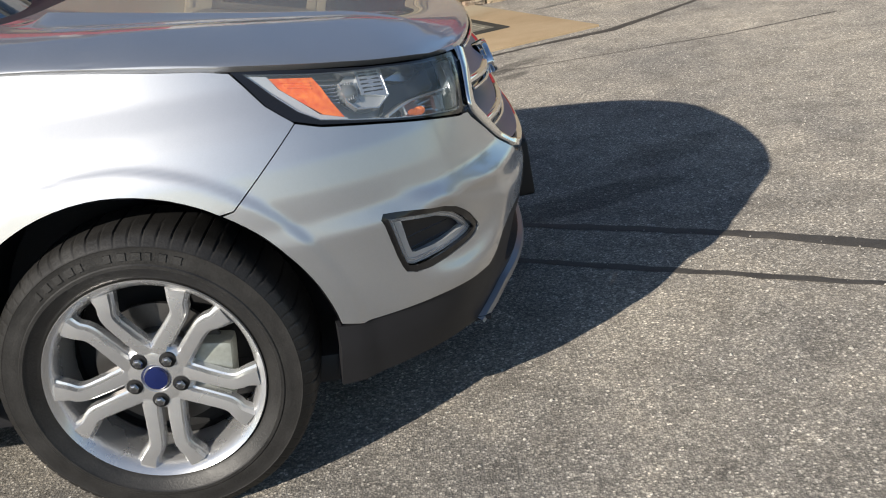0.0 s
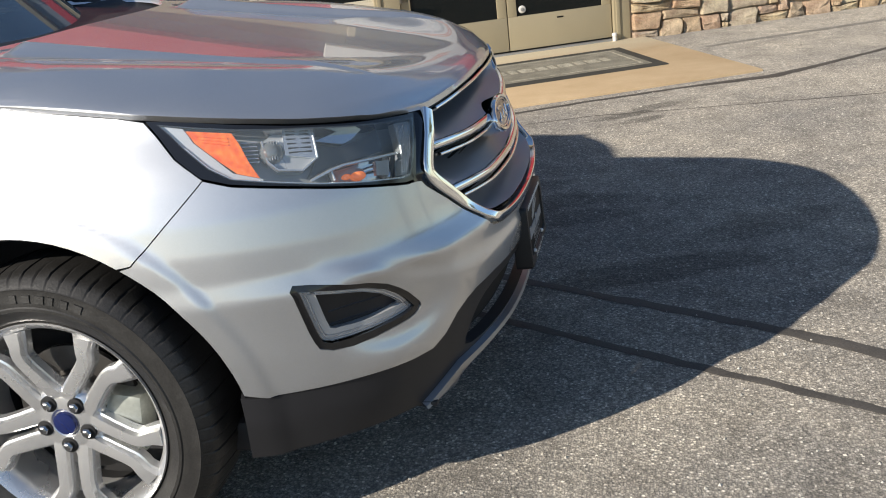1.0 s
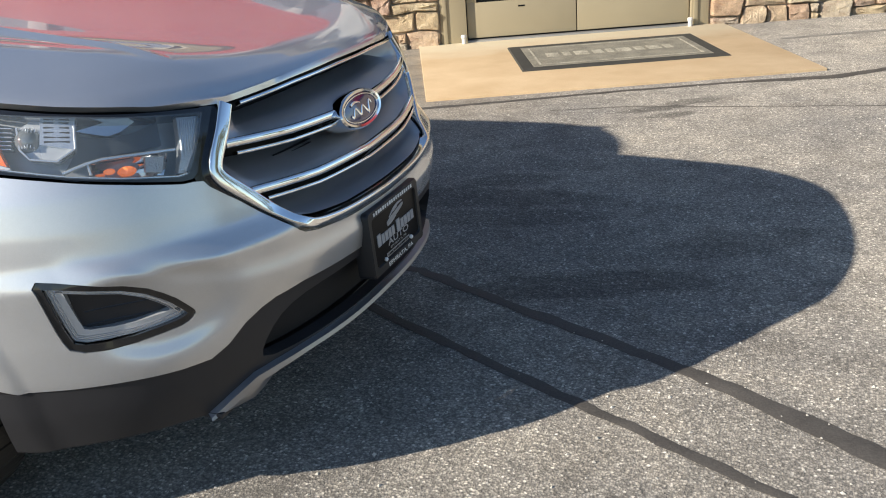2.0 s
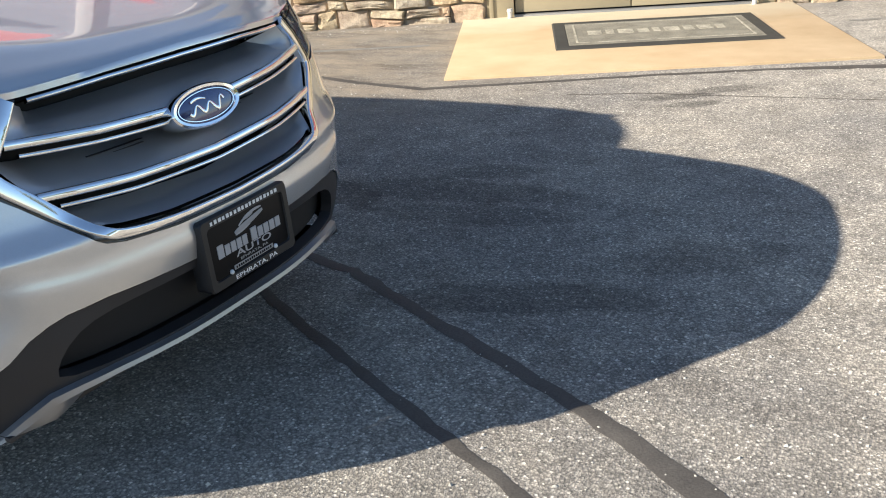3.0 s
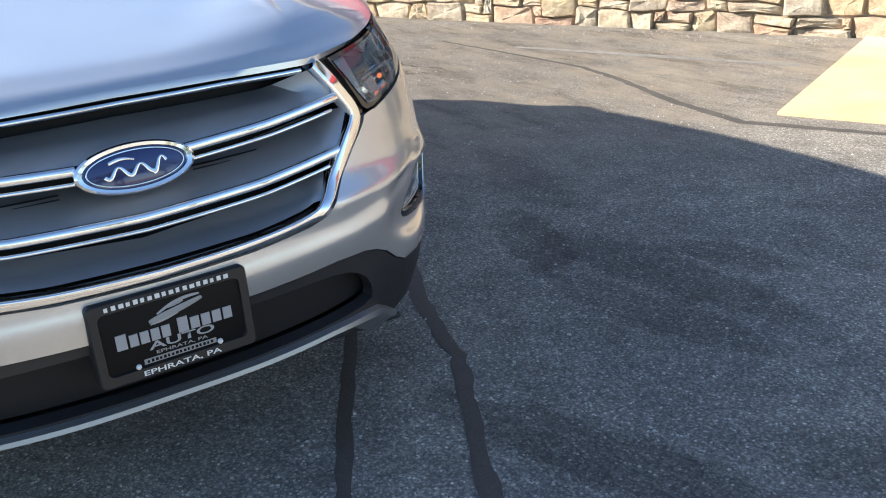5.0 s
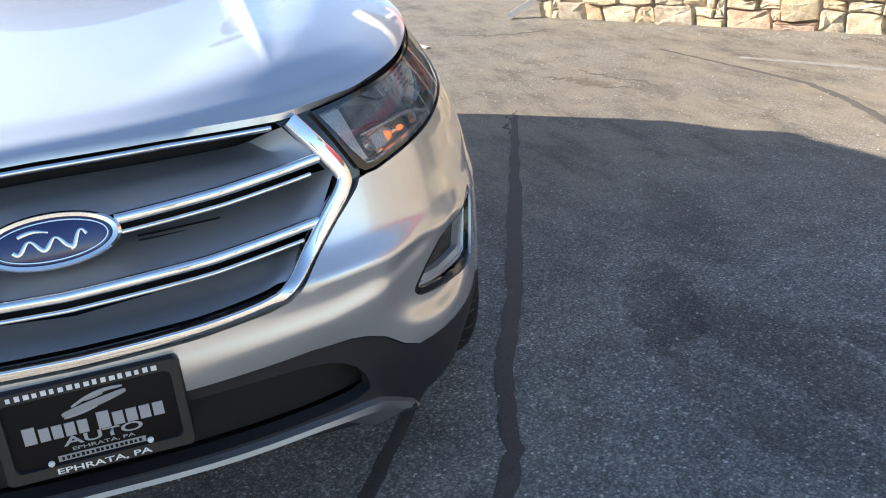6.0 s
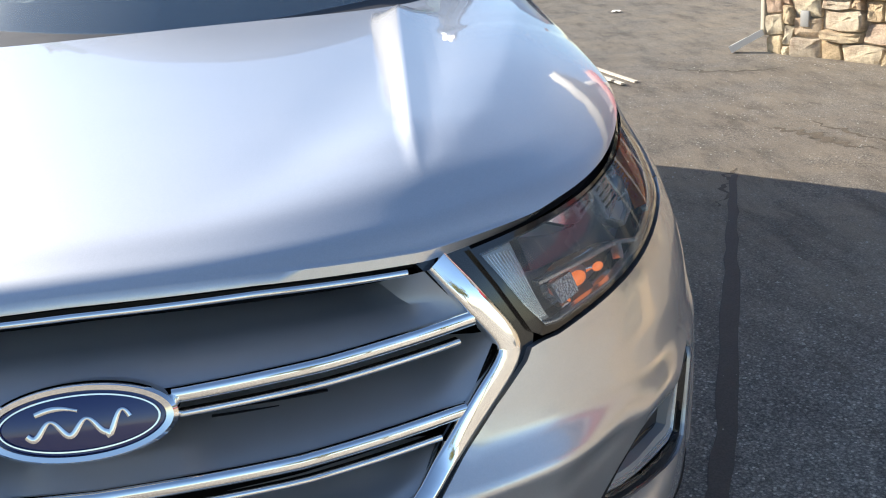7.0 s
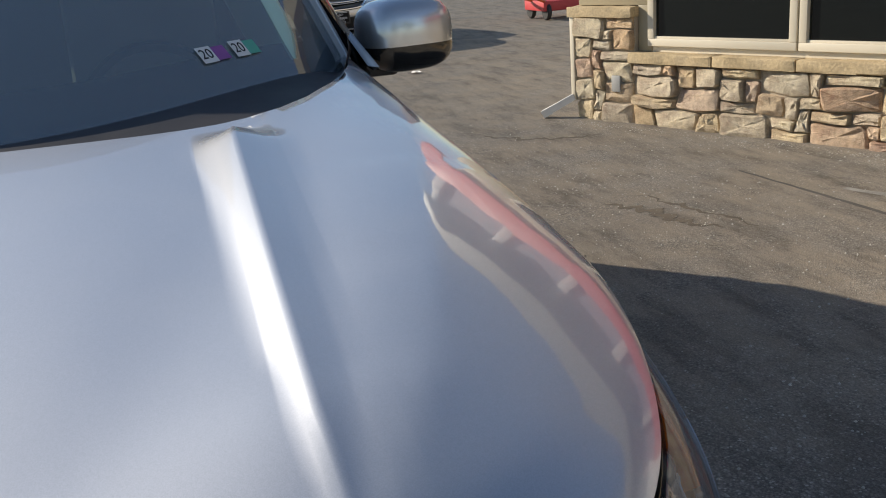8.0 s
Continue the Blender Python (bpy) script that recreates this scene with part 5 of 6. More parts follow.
def ribbon(name, pts, widths, mat, lift, label, category, seed=1, ragged=0.15, stray=0.0):
    """A thin uneven strip lying on the ground."""
    rnd = random.Random(seed)
    fine = []
    for i in range(len(pts) - 1):
        for k in range(10):
            f = k / 10
            fine.append((pts[i][0] + (pts[i + 1][0] - pts[i][0]) * f, pts[i][1] + (pts[i + 1][1] - pts[i][1]) * f, widths[i] + (widths[i + 1] - widths[i]) * f))
    fine.append((*pts[-1], widths[-1]))
    a, b, c = [], [], []
    for i, (x, y, w) in enumerate(fine):
        x0, y0, _ = fine[max(i - 1, 0)]
        x1, y1, _ = fine[min(i + 1, len(fine) - 1)]
        d = Vector((x1 - x0, y1 - y0, 0)).normalized()
        n = Vector((-d.y, d.x, 0))
        p = Vector((x, y, 0)) + n * (rnd.uniform(-0.004, 0.004) + stray * (math.sin(i * 0.9 + seed) + 0.6 * math.sin(i * 2.3 + 2 * seed)))
        z = ground_z(x, y)
        a.append(p + n * w / 2 * rnd.uniform(1 - ragged, 1 + ragged) + Vector((0, 0, z + 0.0015)))
        b.append(p + Vector((0, 0, z + lift)))
        c.append(p - n * w / 2 * rnd.uniform(1 - ragged, 1 + ragged) + Vector((0, 0, z + 0.0015)))
    bm = bmesh.new()
    rings(bm, [a, b, c], False)
    bm.normal_update()
    bmesh.ops.reverse_faces(bm, faces=[f for f in bm.faces if f.normal.z < 0])
    return tagged(part(name, bm, mat), label, category, kind="structure")


SEAL = "dark tar sealant strip over a crack in the asphalt"
ribbon("crack_seal_1", [(-2.5, 2.11), (-1.4, 1.68), (-0.21, 1.215), (0.30, 0.98), (0.66, 0.875), (1.08, 0.65), (1.74, 0.30), (2.21, -0.01), (2.8, -0.36), (3.6, -0.9)], [0.03, 0.055, 0.055, 0.055, 0.05, 0.05, 0.06, 0.080, 0.095, 0.10], TAR, 0.004, SEAL, "crack sealant", 2, 0.22)
ribbon("crack_seal_2", [(0.2, 0.78), (0.897, 0.371), (1.50, 0.038), (1.99, -0.224), (2.7, -0.62), (3.6, -1.1)], [0.035, 0.04, 0.038, 0.038, 0.036, 0.036], TAR, 0.003, SEAL, "crack sealant", 3, 0.25)
ribbon("crack_seal_3", [(-3.6, 3.66), (-2.79, 3.70), (-2.04, 3.73), (-1.585, 3.64), (-0.964, 3.46), (-0.43, 3.38), (0.17, 3.66), (0.82, 3.98), (1.5, 4.26), (2.11, 4.45), (2.41, 4.69), (3.1, 5.3), (4.2, 5.9)], [0.02, 0.03, 0.04, 0.05, 0.06, 0.06, 0.05, 0.05, 0.05, 0.11, 0.07, 0.05, 0.04], TAR, 0.003, SEAL, "crack sealant", 4)
ribbon("crack_seal_4", [(0.5, 3.42), (0.915, 3.54), (1.7, 3.60), (2.68, 3.68), (3.6, 3.9)], [0.008, 0.012, 0.010, 0.016, 0.02], TAR, 0.003, "thin dark hairline crack in the asphalt", "crack", 5)

# ---- the building: u along its front, v into it, turned to the lot ----
HOUSE = Matrix.Rotation(radians(23), 4, "Z")
WALL_V = 5.68


def hm(u, v, z=0.0):
    return HOUSE @ Vector((u, v, z))


slab = tagged(part("entrance_slab", box(bmesh.new(), (1.05, 3.475, -0.05), (3.72, WALL_V, 0.018), 0.006, HOUSE), SLAB), "tan concrete entrance slab before the double doors", "slab", kind="structure")
mat_ = thing("door_mat", "worn dark rubber-edged door mat on the entrance slab", "door mat")
bm = bmesh.new()
def mat_loop(g, z):
    u0, u1, v0, v1 = 1.77 + g, 3.30 - g, 4.15 + g, 5.20 - g
    return [hm(u0, v0, z), hm(u1, v0, z), hm(u1, v1, z), hm(u0, v1, z)]
rings(bm, [mat_loop(0, 0.0185), mat_loop(0.01, 0.028), mat_loop(0.09, 0.030), mat_loop(0.10, 0.026)])
part("mat_border", bm, MAT_RUBBER, mat_, "dark rubber border", False)
part("mat_field", box(bmesh.new(), (1.86, 4.24, 0.0185), (3.21, 5.11, 0.0275), 0.001, HOUSE), MAT_FIELD, mat_, "grey-green ribbed field")
for i in range(34):
    v = 4.255 + i * 0.0245
    part("mat_rib", box(bmesh.new(), (1.87, v, 0.026), (3.20, v + 0.013, 0.031), 0, HOUSE), MAT_FIELD, mat_, smooth=False)
for u, w in ((2.02, 0.10), (2.15, 0.06), (2.24, 0.11), (2.38, 0.08), (2.49, 0.05), (2.57, 0.11), (2.71, 0.07), (2.81, 0.10), (2.94, 0.06)):
    part("mat_print", box(bmesh.new(), (u, 4.60, 0.029), (u + w, 4.76, 0.0322), 0, HOUSE), MAT_PRINT, mat_, "worn pale printing", False)
for a, b in (((1.92, 4.31), (3.15, 4.325)), ((1.92, 5.025), (3.15, 5.04)), ((1.92, 4.331), (1.935, 5.019)), ((3.135, 4.331), (3.15, 5.019))):
    part("mat_line", box(bmesh.new(), (*a, 0.029), (*b, 0.0320), 0, HOUSE), MAT_PRINT, mat_, smooth=False)

wall = thing("wall_front", "rubble stone front wall in tan, ochre, pink and grey", "wall", kind="structure")
def backing(u0, u1, z0, z1, v0=0.016, v1=0.30, mat=MORTAR, name="mortar_bed"):
    return part(name, box(bmesh.new(), (u0, WALL_V + v0, z0), (u1, WALL_V + v1, z1), 0, HOUSE), mat, wall, smooth=False)
backing(-3.95, -3.39, -0.15, 0.80)
backing(-3.40, 1.25, -0.15, 0.46)
backing(3.59, 9.0, -0.15, 2.3)

# corner cap and sill slabs
def slab_stone(u0, u1, z0, z1, out, name, group):
    bm = box(bmesh.new(), (u0, WALL_V - out, z0), (u1, WALL_V + 0.20, z1), 0.012)
    rnd = random.Random(int(u0 * 100) + 7)
    bmesh.ops.subdivide_edges(bm, edges=[e for e in bm.edges if e.calc_length() > 0.15], cuts=6, use_grid_fill=True)
    for v in bm.verts:
        v.co += Vector((0, rnd.uniform(-0.005, 0.005), rnd.uniform(-0.004, 0.004)))
    bmesh.ops.transform(bm, matrix=HOUSE, verts=bm.verts)
    return part(name, bm, SILL_STONE, wall)
slab_stone(-4.02, -3.38, 0.795, 0.875, 0.045, "cap_stone", "")
u = -3.41
while u < 1.2:
    w = min(0.68 + 0.06 * math.sin(u * 5), 1.235 - u)
    slab_stone(u, u + w - 0.006, 0.462, 0.540, 0.055, "sill_stone", "")
    u += w

# windows over the sill
def window(name, u0, u1, z0, z1):
    w = thing(name, "cream vinyl window with dark glass over the stone sill", "window", "front windows", "structure")
    t = 0.055
    v0, v1 = WALL_V + 0.03, WALL_V + 0.12
    for a, b, c, d, n in ((u0, u1, z0, z0 + t, "window_sill"), (u0, u1, z1 - t, z1, "window_head"), (u0, u0 + t, z0 + t, z1 - t, "window_jamb"), (u1 - t, u1, z0 + t, z1 - t, "window_jamb")):
        part(n, box(bmesh.new(), (a, v0, c), (b, v1, d), 0.006, HOUSE), VINYL, w)
    part("pane", box(bmesh.new(), (u0 + t, v0 + 0.035, z0 + t), (u1 - t, v0 + 0.045, z1 - t), 0, HOUSE), WINDOW_GLASS, w, "dark reflecting glass", False)
    part("inner_stop", box(bmesh.new(), (u0 + t, v0 + 0.012, z0 + t), (u1 - t, v0 + 0.035, z0 + t + 0.016), 0.003, HOUSE), VINYL, w)
    return w
for i in range(4):
    u0 = -3.285 + i * 1.215
    window("window_%d" % (i + 1), u0, u0 + 1.20, 0.585, 1.95)
for u0, u1, z0, z1 in ((-3.97, -3.262, 0.88, 2.35), (-3.262, 1.25, 1.955, 2.35), (-3.385, -3.262, 0.545, 0.88)):
    if u1 > u0:
        part("trim", box(bmesh.new(), (u0, WALL_V + 0.05, z0), (u1, WALL_V + 0.30, z1), 0.006, HOUSE), TAN_PAINT, wall)
part("trim", box(bmesh.new(), (-3.262, WALL_V + 0.06, 0.54), (1.25, WALL_V + 0.30, 0.584), 0.003, HOUSE), VINYL, wall)
# dark room behind, side wall
part("return_wall", box(bmesh.new(), (-3.94, WALL_V + 0.30, -0.15), (-3.80, WALL_V + 7.0, 2.35), 0, HOUSE), GREY_SIDING, wall, smooth=False)

# double doors
doors = thing("double_door", "closed tan-painted double doors with dark glass over kick panels", "door", kind="structure")
for a, b in ((1.25, 1.475), (3.435, 3.59)):
    part("door_jamb", box(bmesh.new(), (a, WALL_V - 0.01, 0.0), (b, WALL_V + 0.20, 2.12), 0.006, HOUSE), TAN_PAINT, doors)
    part("door_jamb", box(bmesh.new(), (a + 0.02, WALL_V - 0.024, 0.0), (a + 0.055, WALL_V - 0.008, 2.12), 0.004, HOUSE), TAN_PAINT, doors)
part("door_head", box(bmesh.new(), (1.25, WALL_V - 0.01, 2.12), (3.59, WALL_V + 0.20, 2.25), 0.006, HOUSE), TAN_PAINT, doors)
part("threshold", box(bmesh.new(), (1.475, WALL_V - 0.03, 0.0), (3.435, WALL_V + 0.10, 0.030), 0.004, HOUSE), GALVANISED, doors)
for u0, u1, s in ((1.485, 2.435, 1), (2.445, 3.425, -1)):
    leaf = part("door_leaf", box(bmesh.new(), (u0, WALL_V + 0.03, 0.045), (u1, WALL_V + 0.075, 0.345), 0.004, HOUSE), TAN_PAINT, doors, "tan painted door leaf")
    for a, b, z0, z1 in ((u0, u0 + 0.085, 0.345, 2.05), (u1 - 0.085, u1, 0.345, 2.05), (u0, u1, 2.05, 2.115)):
        part("stile", box(bmesh.new(), (a, WALL_V + 0.03, z0), (b, WALL_V + 0.075, z1), 0.004, HOUSE), TAN_PAINT, leaf)
    part("door_glass", box(bmesh.new(), (u0 + 0.085, WALL_V + 0.045, 0.345), (u1 - 0.085, WALL_V + 0.055, 2.05), 0, HOUSE), WINDOW_GLASS, leaf, smooth=False)
    part("kick_slot", box(bmesh.new(), ((u0 + u1) / 2 - 0.03, WALL_V + 0.027, 0.287), ((u0 + u1) / 2 + 0.03, WALL_V + 0.034, 0.300), 0.003, HOUSE), PLATE_BLACK, leaf)
for u, z, r, n, mt in ((2.585, 0.402, 0.034, "lock_cylinder", WHITE_PAINT), (2.585, 0.402, 0.016, "lock_core", GALVANISED)):
    bm = bmesh.new()
    d = 0.0 if r > 0.02 else 0.008
    turned(bm, [(r, 0.03), (r, -d), (r * 0.8, -0.006 - d), (0.001, -0.007 - d)], 24)
    bmesh.ops.transform(bm, matrix=HOUSE @ Matrix.Translation((u, WALL_V + 0.035, z)), verts=bm.verts)
    part(n, bm, mt, doors)
for i, u in enumerate((1.44, 3.415)):
    st = thing("door_stop", "short white post beside the door jamb", "door stop", "door stops")
    bm = bmesh.new()
    turned(bm, [(0.001, 0.075), (0.020, 0.074), (0.024, 0.066), (0.024, 0.05), (0.019, 0.045), (0.019, 0.0), (0.001, 0.0)], 20)
    bmesh.ops.transform(bm, matrix=HOUSE @ Matrix.Translation((u, WALL_V - 0.055, 0.018)) @ Matrix.Rotation(radians(90), 4, "X"), verts=bm.verts)
    part("post", bm, WHITE_PAINT, st)

# upper front: red band, grey panels between white posts, pale eave
upper = thing("upper_front", "blue-grey upper wall with a red band, white posts and a pale eave", "facade", kind="structure")
part("lintel_wall", box(bmesh.new(), (-3.97, WALL_V + 0.06, 2.35), (9.0, WALL_V + 0.30, 2.46), 0, HOUSE), GREY_SIDING, upper, smooth=False)
part("red_band", box(bmesh.new(), (-4.25, WALL_V - 0.12, 2.45), (9.0, WALL_V + 0.30, 3.05), 0.012, HOUSE), RED_PAINT, upper, "red painted fascia band")
part("upper_wall", box(bmesh.new(), (-4.1, WALL_V + 0.06, 3.05), (9.0, WALL_V + 0.30, 3.95), 0, HOUSE), BLUE_GREY, upper, smooth=False)
part("eave", box(bmesh.new(), (-4.4, WALL_V - 0.30, 3.95), (9.2, WALL_V + 0.40, 4.25), 0.015, HOUSE), TAN_PAINT, upper, "pale eave board")
part("flat_roof", box(bmesh.new(), (-4.4, WALL_V + 0.40, 4.12), (9.2, WALL_V + 7.0, 4.24), 0.01, HOUSE), GREY_SIDING, upper)
part("rear_wall", box(bmesh.new(), (-3.94, WALL_V + 6.9, 0.0), (9.0, WALL_V + 7.0, 4.20), 0, HOUSE), GREY_SIDING, upper, smooth=False)
part("end_wall", box(bmesh.new(), (8.9, WALL_V + 0.30, 0.0), (9.0, WALL_V + 6.9, 4.20), 0, HOUSE), GREY_SIDING, upper, smooth=False)
part("end_wall", box(bmesh.new(), (-3.94, WALL_V + 0.30, 2.36), (-3.84, WALL_V + 6.9, 4.20), 0, HOUSE), GREY_SIDING, upper, smooth=False)
for i in range(13):
    u = -4.05 + i * 1.05
    part("white_post", box(bmesh.new(), (u, WALL_V + 0.0, 3.055), (u + 0.16, WALL_V + 0.055, 3.945), 0.008, HOUSE), WHITE_PAINT, upper)
sign = thing("wall_sign", "white sign panel with orange stripes above the doors", "sign")
part("sign_panel", box(bmesh.new(), (1.05, WALL_V - 0.20, 2.32), (2.80, WALL_V - 0.13, 3.30), 0.01, HOUSE), WHITE_PAINT, sign)
for z in (2.50, 2.58):
    part("sign_stripe", box(bmesh.new(), (1.25, WALL_V - 0.206, z), (2.65, WALL_V - 0.199, z + 0.035), 0.001, HOUSE), ORANGE_PAINT, sign)
for u, w in ((1.45, 0.30), (1.80, 0.16), (2.02, 0.42)):
    part("sign_bar", box(bmesh.new(), (u, WALL_V - 0.206, 2.74), (u + w, WALL_V - 0.199, 2.82), 0.001, HOUSE), GREY_PRINT, sign)
part("inner_floor", box(bmesh.new(), (-3.8, WALL_V + 0.30, -0.02), (8.9, WALL_V + 6.9, 0.01), 0, HOUSE), GREY_SIDING, upper, smooth=False)

# downspout at the corner, gray box
spout = thing("downspout_extension", "pale metal downspout end leaning from the wall to the ground", "downspout")
a, b = hm(-3.98, WALL_V - 0.02, 0.17), hm(-4.20, WALL_V - 0.16, 0.03)
bm = bmesh.new()
d = (b - a).normalized()
sd = d.cross(Vector((0, 0, 1))).normalized()
up = sd.cross(d)
def tube(p, w, h):
    return [p + sd * w + up * h, p - sd * w + up * h, p - sd * w - up * h, p + sd * w - up * h]
rings(bm, [tube(a, 0.026, 0.026), tube(a.lerp(b, 0.5), 0.034, 0.026), tube(b, 0.045, 0.03)], True, True)
part("spout", bm, WHITE_PAINT, spout, smooth=False)
part("spout_pipe", box(bmesh.new(), (-4.005, WALL_V - 0.03, 0.14), (-3.965, WALL_V + 0.03, 0.80), 0.006, HOUSE), VINYL, spout)
ob = thing("outlet_box", "grey metal outlet cover set in the stone wall", "outlet")
part("cover", box(bmesh.new(), (-3.585, WALL_V - 0.035, 0.235), (-3.50, WALL_V + 0.05, 0.36), 0.008, HOUSE), GALVANISED, ob)

# faded paint line, stains, litter
ribbon("faded_line_1", [tuple(hm(-1.2, 4.72))[:2], tuple(hm(-0.3, 4.70))[:2], tuple(hm(0.85, 4.69))[:2]], [0.05, 0.08, 0.06], FADED, 0.002, "faded pale line worn into the asphalt", "line", 6)
ribbon("faded_line_2", [tuple(hm(3.9, 4.78))[:2], tuple(hm(5.0, 4.80))[:2], tuple(hm(6.4, 4.84))[:2]], [0.07, 0.10, 0.08], FADED, 0.002, "faded pale line worn into the asphalt", "line", 7)


for i, (pts, w) in enumerate((([(-3.36, 2.65), (-3.20, 2.74), (-3.05, 2.80), (-2.87, 2.81), (-2.66, 2.93)], [0.012, 0.06, 0.085, 0.06, 0.012]), ([(-3.42, 2.90), (-3.1, 2.97), (-2.6, 3.10)], [0.010, 0.035, 0.008]),
                              ([(-2.62, 2.15), (-2.35, 2.02), (-2.04, 1.88)], [0.010, 0.03, 0.010]), ([(-5.6, 2.75), (-5.29, 2.98), (-5.15, 3.2), (-5.1, 3.5)], [0.015, 0.06, 0.06, 0.012]))):
    ribbon("crack_%d" % (i + 1), pts, w, EARTH, 0.0024, "shallow dirt-filled crack in the worn asphalt", "crack", 30 + i, 0.7, 0.022)

for i, (a, b) in enumerate((((-5.97, 2.24), (-5.14, 2.37)), ((-5.92, 2.14), (-5.08, 2.25)), ((-5.82, 2.06), (-5.22, 2.21)))):
    st = thing("lath", "pale broken wooden lath lying on the asphalt", "wood strip", "broken laths")
    p, q = Vector((*a, 0.012)), Vector((*b, 0.010 + 0.008 * i))
    d = (q - p).normalized()
    sd = d.cross(Vector((0, 0, 1))).normalized()
    bm = bmesh.new()
    rings(bm, [[r + sd * 0.016 + Vector((0, 0, 0.006)), r - sd * 0.016 + Vector((0, 0, 0.006)), r - sd * 0.016 - Vector((0, 0, 0.006)), r + sd * 0.016 - Vector((0, 0, 0.006))] for r in (p, p.lerp(q, 0.5) + sd * 0.006, q)], True, True)
    part("strip", bm, PALE_WOOD, st, smooth=False)
scrap = thing("paper_scrap", "crumpled white paper scrap on the asphalt", "litter")
bm = bmesh.new()
rnd = random.Random(3)
rings(bm, [[Vector((-9.80 + 0.03 * i + rnd.uniform(-0.01, 0.01), 3.38 + 0.028 * j + rnd.uniform(-0.01, 0.01), 0.004 + rnd.uniform(0.0, 0.025))) for i in range(5)] for j in range(4)], False)
part("paper", bm, WHITE_PAINT, scrap, smooth=False)

# orange hoop frame by the far end of the lot
hoop = thing("equipment_cart", "orange-painted steel cart with a round hoop, parked on the asphalt", "cart")
bm = bmesh.new()
turned(bm, [(0.36, -0.03), (0.40, 0.0), (0.36, 0.03), (0.33, 0.0), (0.36, -0.03)], 28)
bmesh.ops.transform(bm, matrix=Matrix.Translation((-15.2, 7.1, 0.42)) @ Matrix.Rotation(radians(70), 4, "X"), verts=bm.verts)
part("hoop", bm, ORANGE_PAINT, hoop)
part("bed", box(bmesh.new(), (-15.8, 7.3, 0.16), (-14.9, 8.6, 0.34), 0.03), RED_PAINT, hoop)
for x, y in ((-15.7, 7.4), (-15.0, 7.4), (-15.7, 8.5), (-15.0, 8.5)):
    bm = bmesh.new()
    turned(bm, [(0.001, -0.04), (0.14, -0.04), (0.16, -0.02), (0.16, 0.02), (0.14, 0.04), (0.001, 0.04)], 20)
    bmesh.ops.transform(bm, matrix=Matrix.Translation((x, y, 0.16)), verts=bm.verts)
    part("cart_wheel", bm, RUBBER, hoop)

# autumn trees far across the lot, behind the walk
def tree(name, label, seed, m):
    rnd = random.Random(seed)
    t = thing(name, label, "tree", "trees across the lot")
    bm = bmesh.new()
    def limb(a, b, r0, r1):
        d = (b - a).normalized()
        side = d.orthogonal().normalized()
        other = d.cross(side)
        rings(bm, [[q + (side * math.cos(k * math.pi / 4) + other * math.sin(k * math.pi / 4)) * r for k in range(8)] for q, r in ((a, r0), (a.lerp(b, 0.5) + side * r0 * 0.6, (r0 + r1) / 2), (b, r1))])
    limb(Vector((0, 0, 0)), Vector((0.1, 0.05, 3.6)), 0.24, 0.13)
    tips = []
    for k in range(11):
        a = k * 2.4 + rnd.uniform(-0.4, 0.4)
        z = rnd.uniform(2.0, 3.6)
        tip = Vector((math.cos(a) * rnd.uniform(1.2, 2.4), math.sin(a) * rnd.uniform(1.2, 2.4), z + rnd.uniform(1.4, 3.4)))
        limb(Vector((0.05, 0.03, z)), tip, 0.08, 0.025)
        tips.append(tip)
    part("trunk", bm, BARK, t)
    pts, faces = [], []
    for tip in tips + [Vector((0, 0, 6.4)), Vector((0.4, -0.3, 5.2))]:
        for _ in range(9):
            c_ = tip + Vector((rnd.gauss(0, 0.6), rnd.gauss(0, 0.6), rnd.gauss(0, 0.5)))
            for _ in range(26):
                q = c_ + Vector((rnd.gauss(0, 0.22), rnd.gauss(0, 0.22), rnd.gauss(0, 0.18)))
                u = Vector((rnd.uniform(-1, 1), rnd.uniform(-1, 1), rnd.uniform(-1, 1))).normalized()
                v = u.orthogonal().normalized()
                w = rnd.uniform(0.07, 0.13)
                n = len(pts)
                pts += [q - u * w, q - v * w * 0.6, q + u * w, q + v * w * 0.6]
                faces.append((n, n + 1, n + 2, n + 3))
    me = bpy.data.meshes.new("crown")
    me.from_pydata([tuple(p) for p in pts], [], faces)
    me.materials.append(LEAVES)
    crown = new("crown", me)
    crown.parent = t
    t.matrix_world = m
    return t


first_tree = tree("tree", "yellow-green autumn tree across the parking lot", 4, Matrix.Translation((24, 4, 0)))
for k, (x, y, size) in enumerate(((27, 9.5, 1.15), (23, 15.5, 1.0), (31, 21, 1.25), (33, 5, 1.3))):
    copy_thing(first_tree, Matrix.Translation((x, y, 0)) @ Matrix.Rotation(1.7 * k, 4, "Z") @ Matrix.Diagonal((size, size, size * 1.05, 1)))

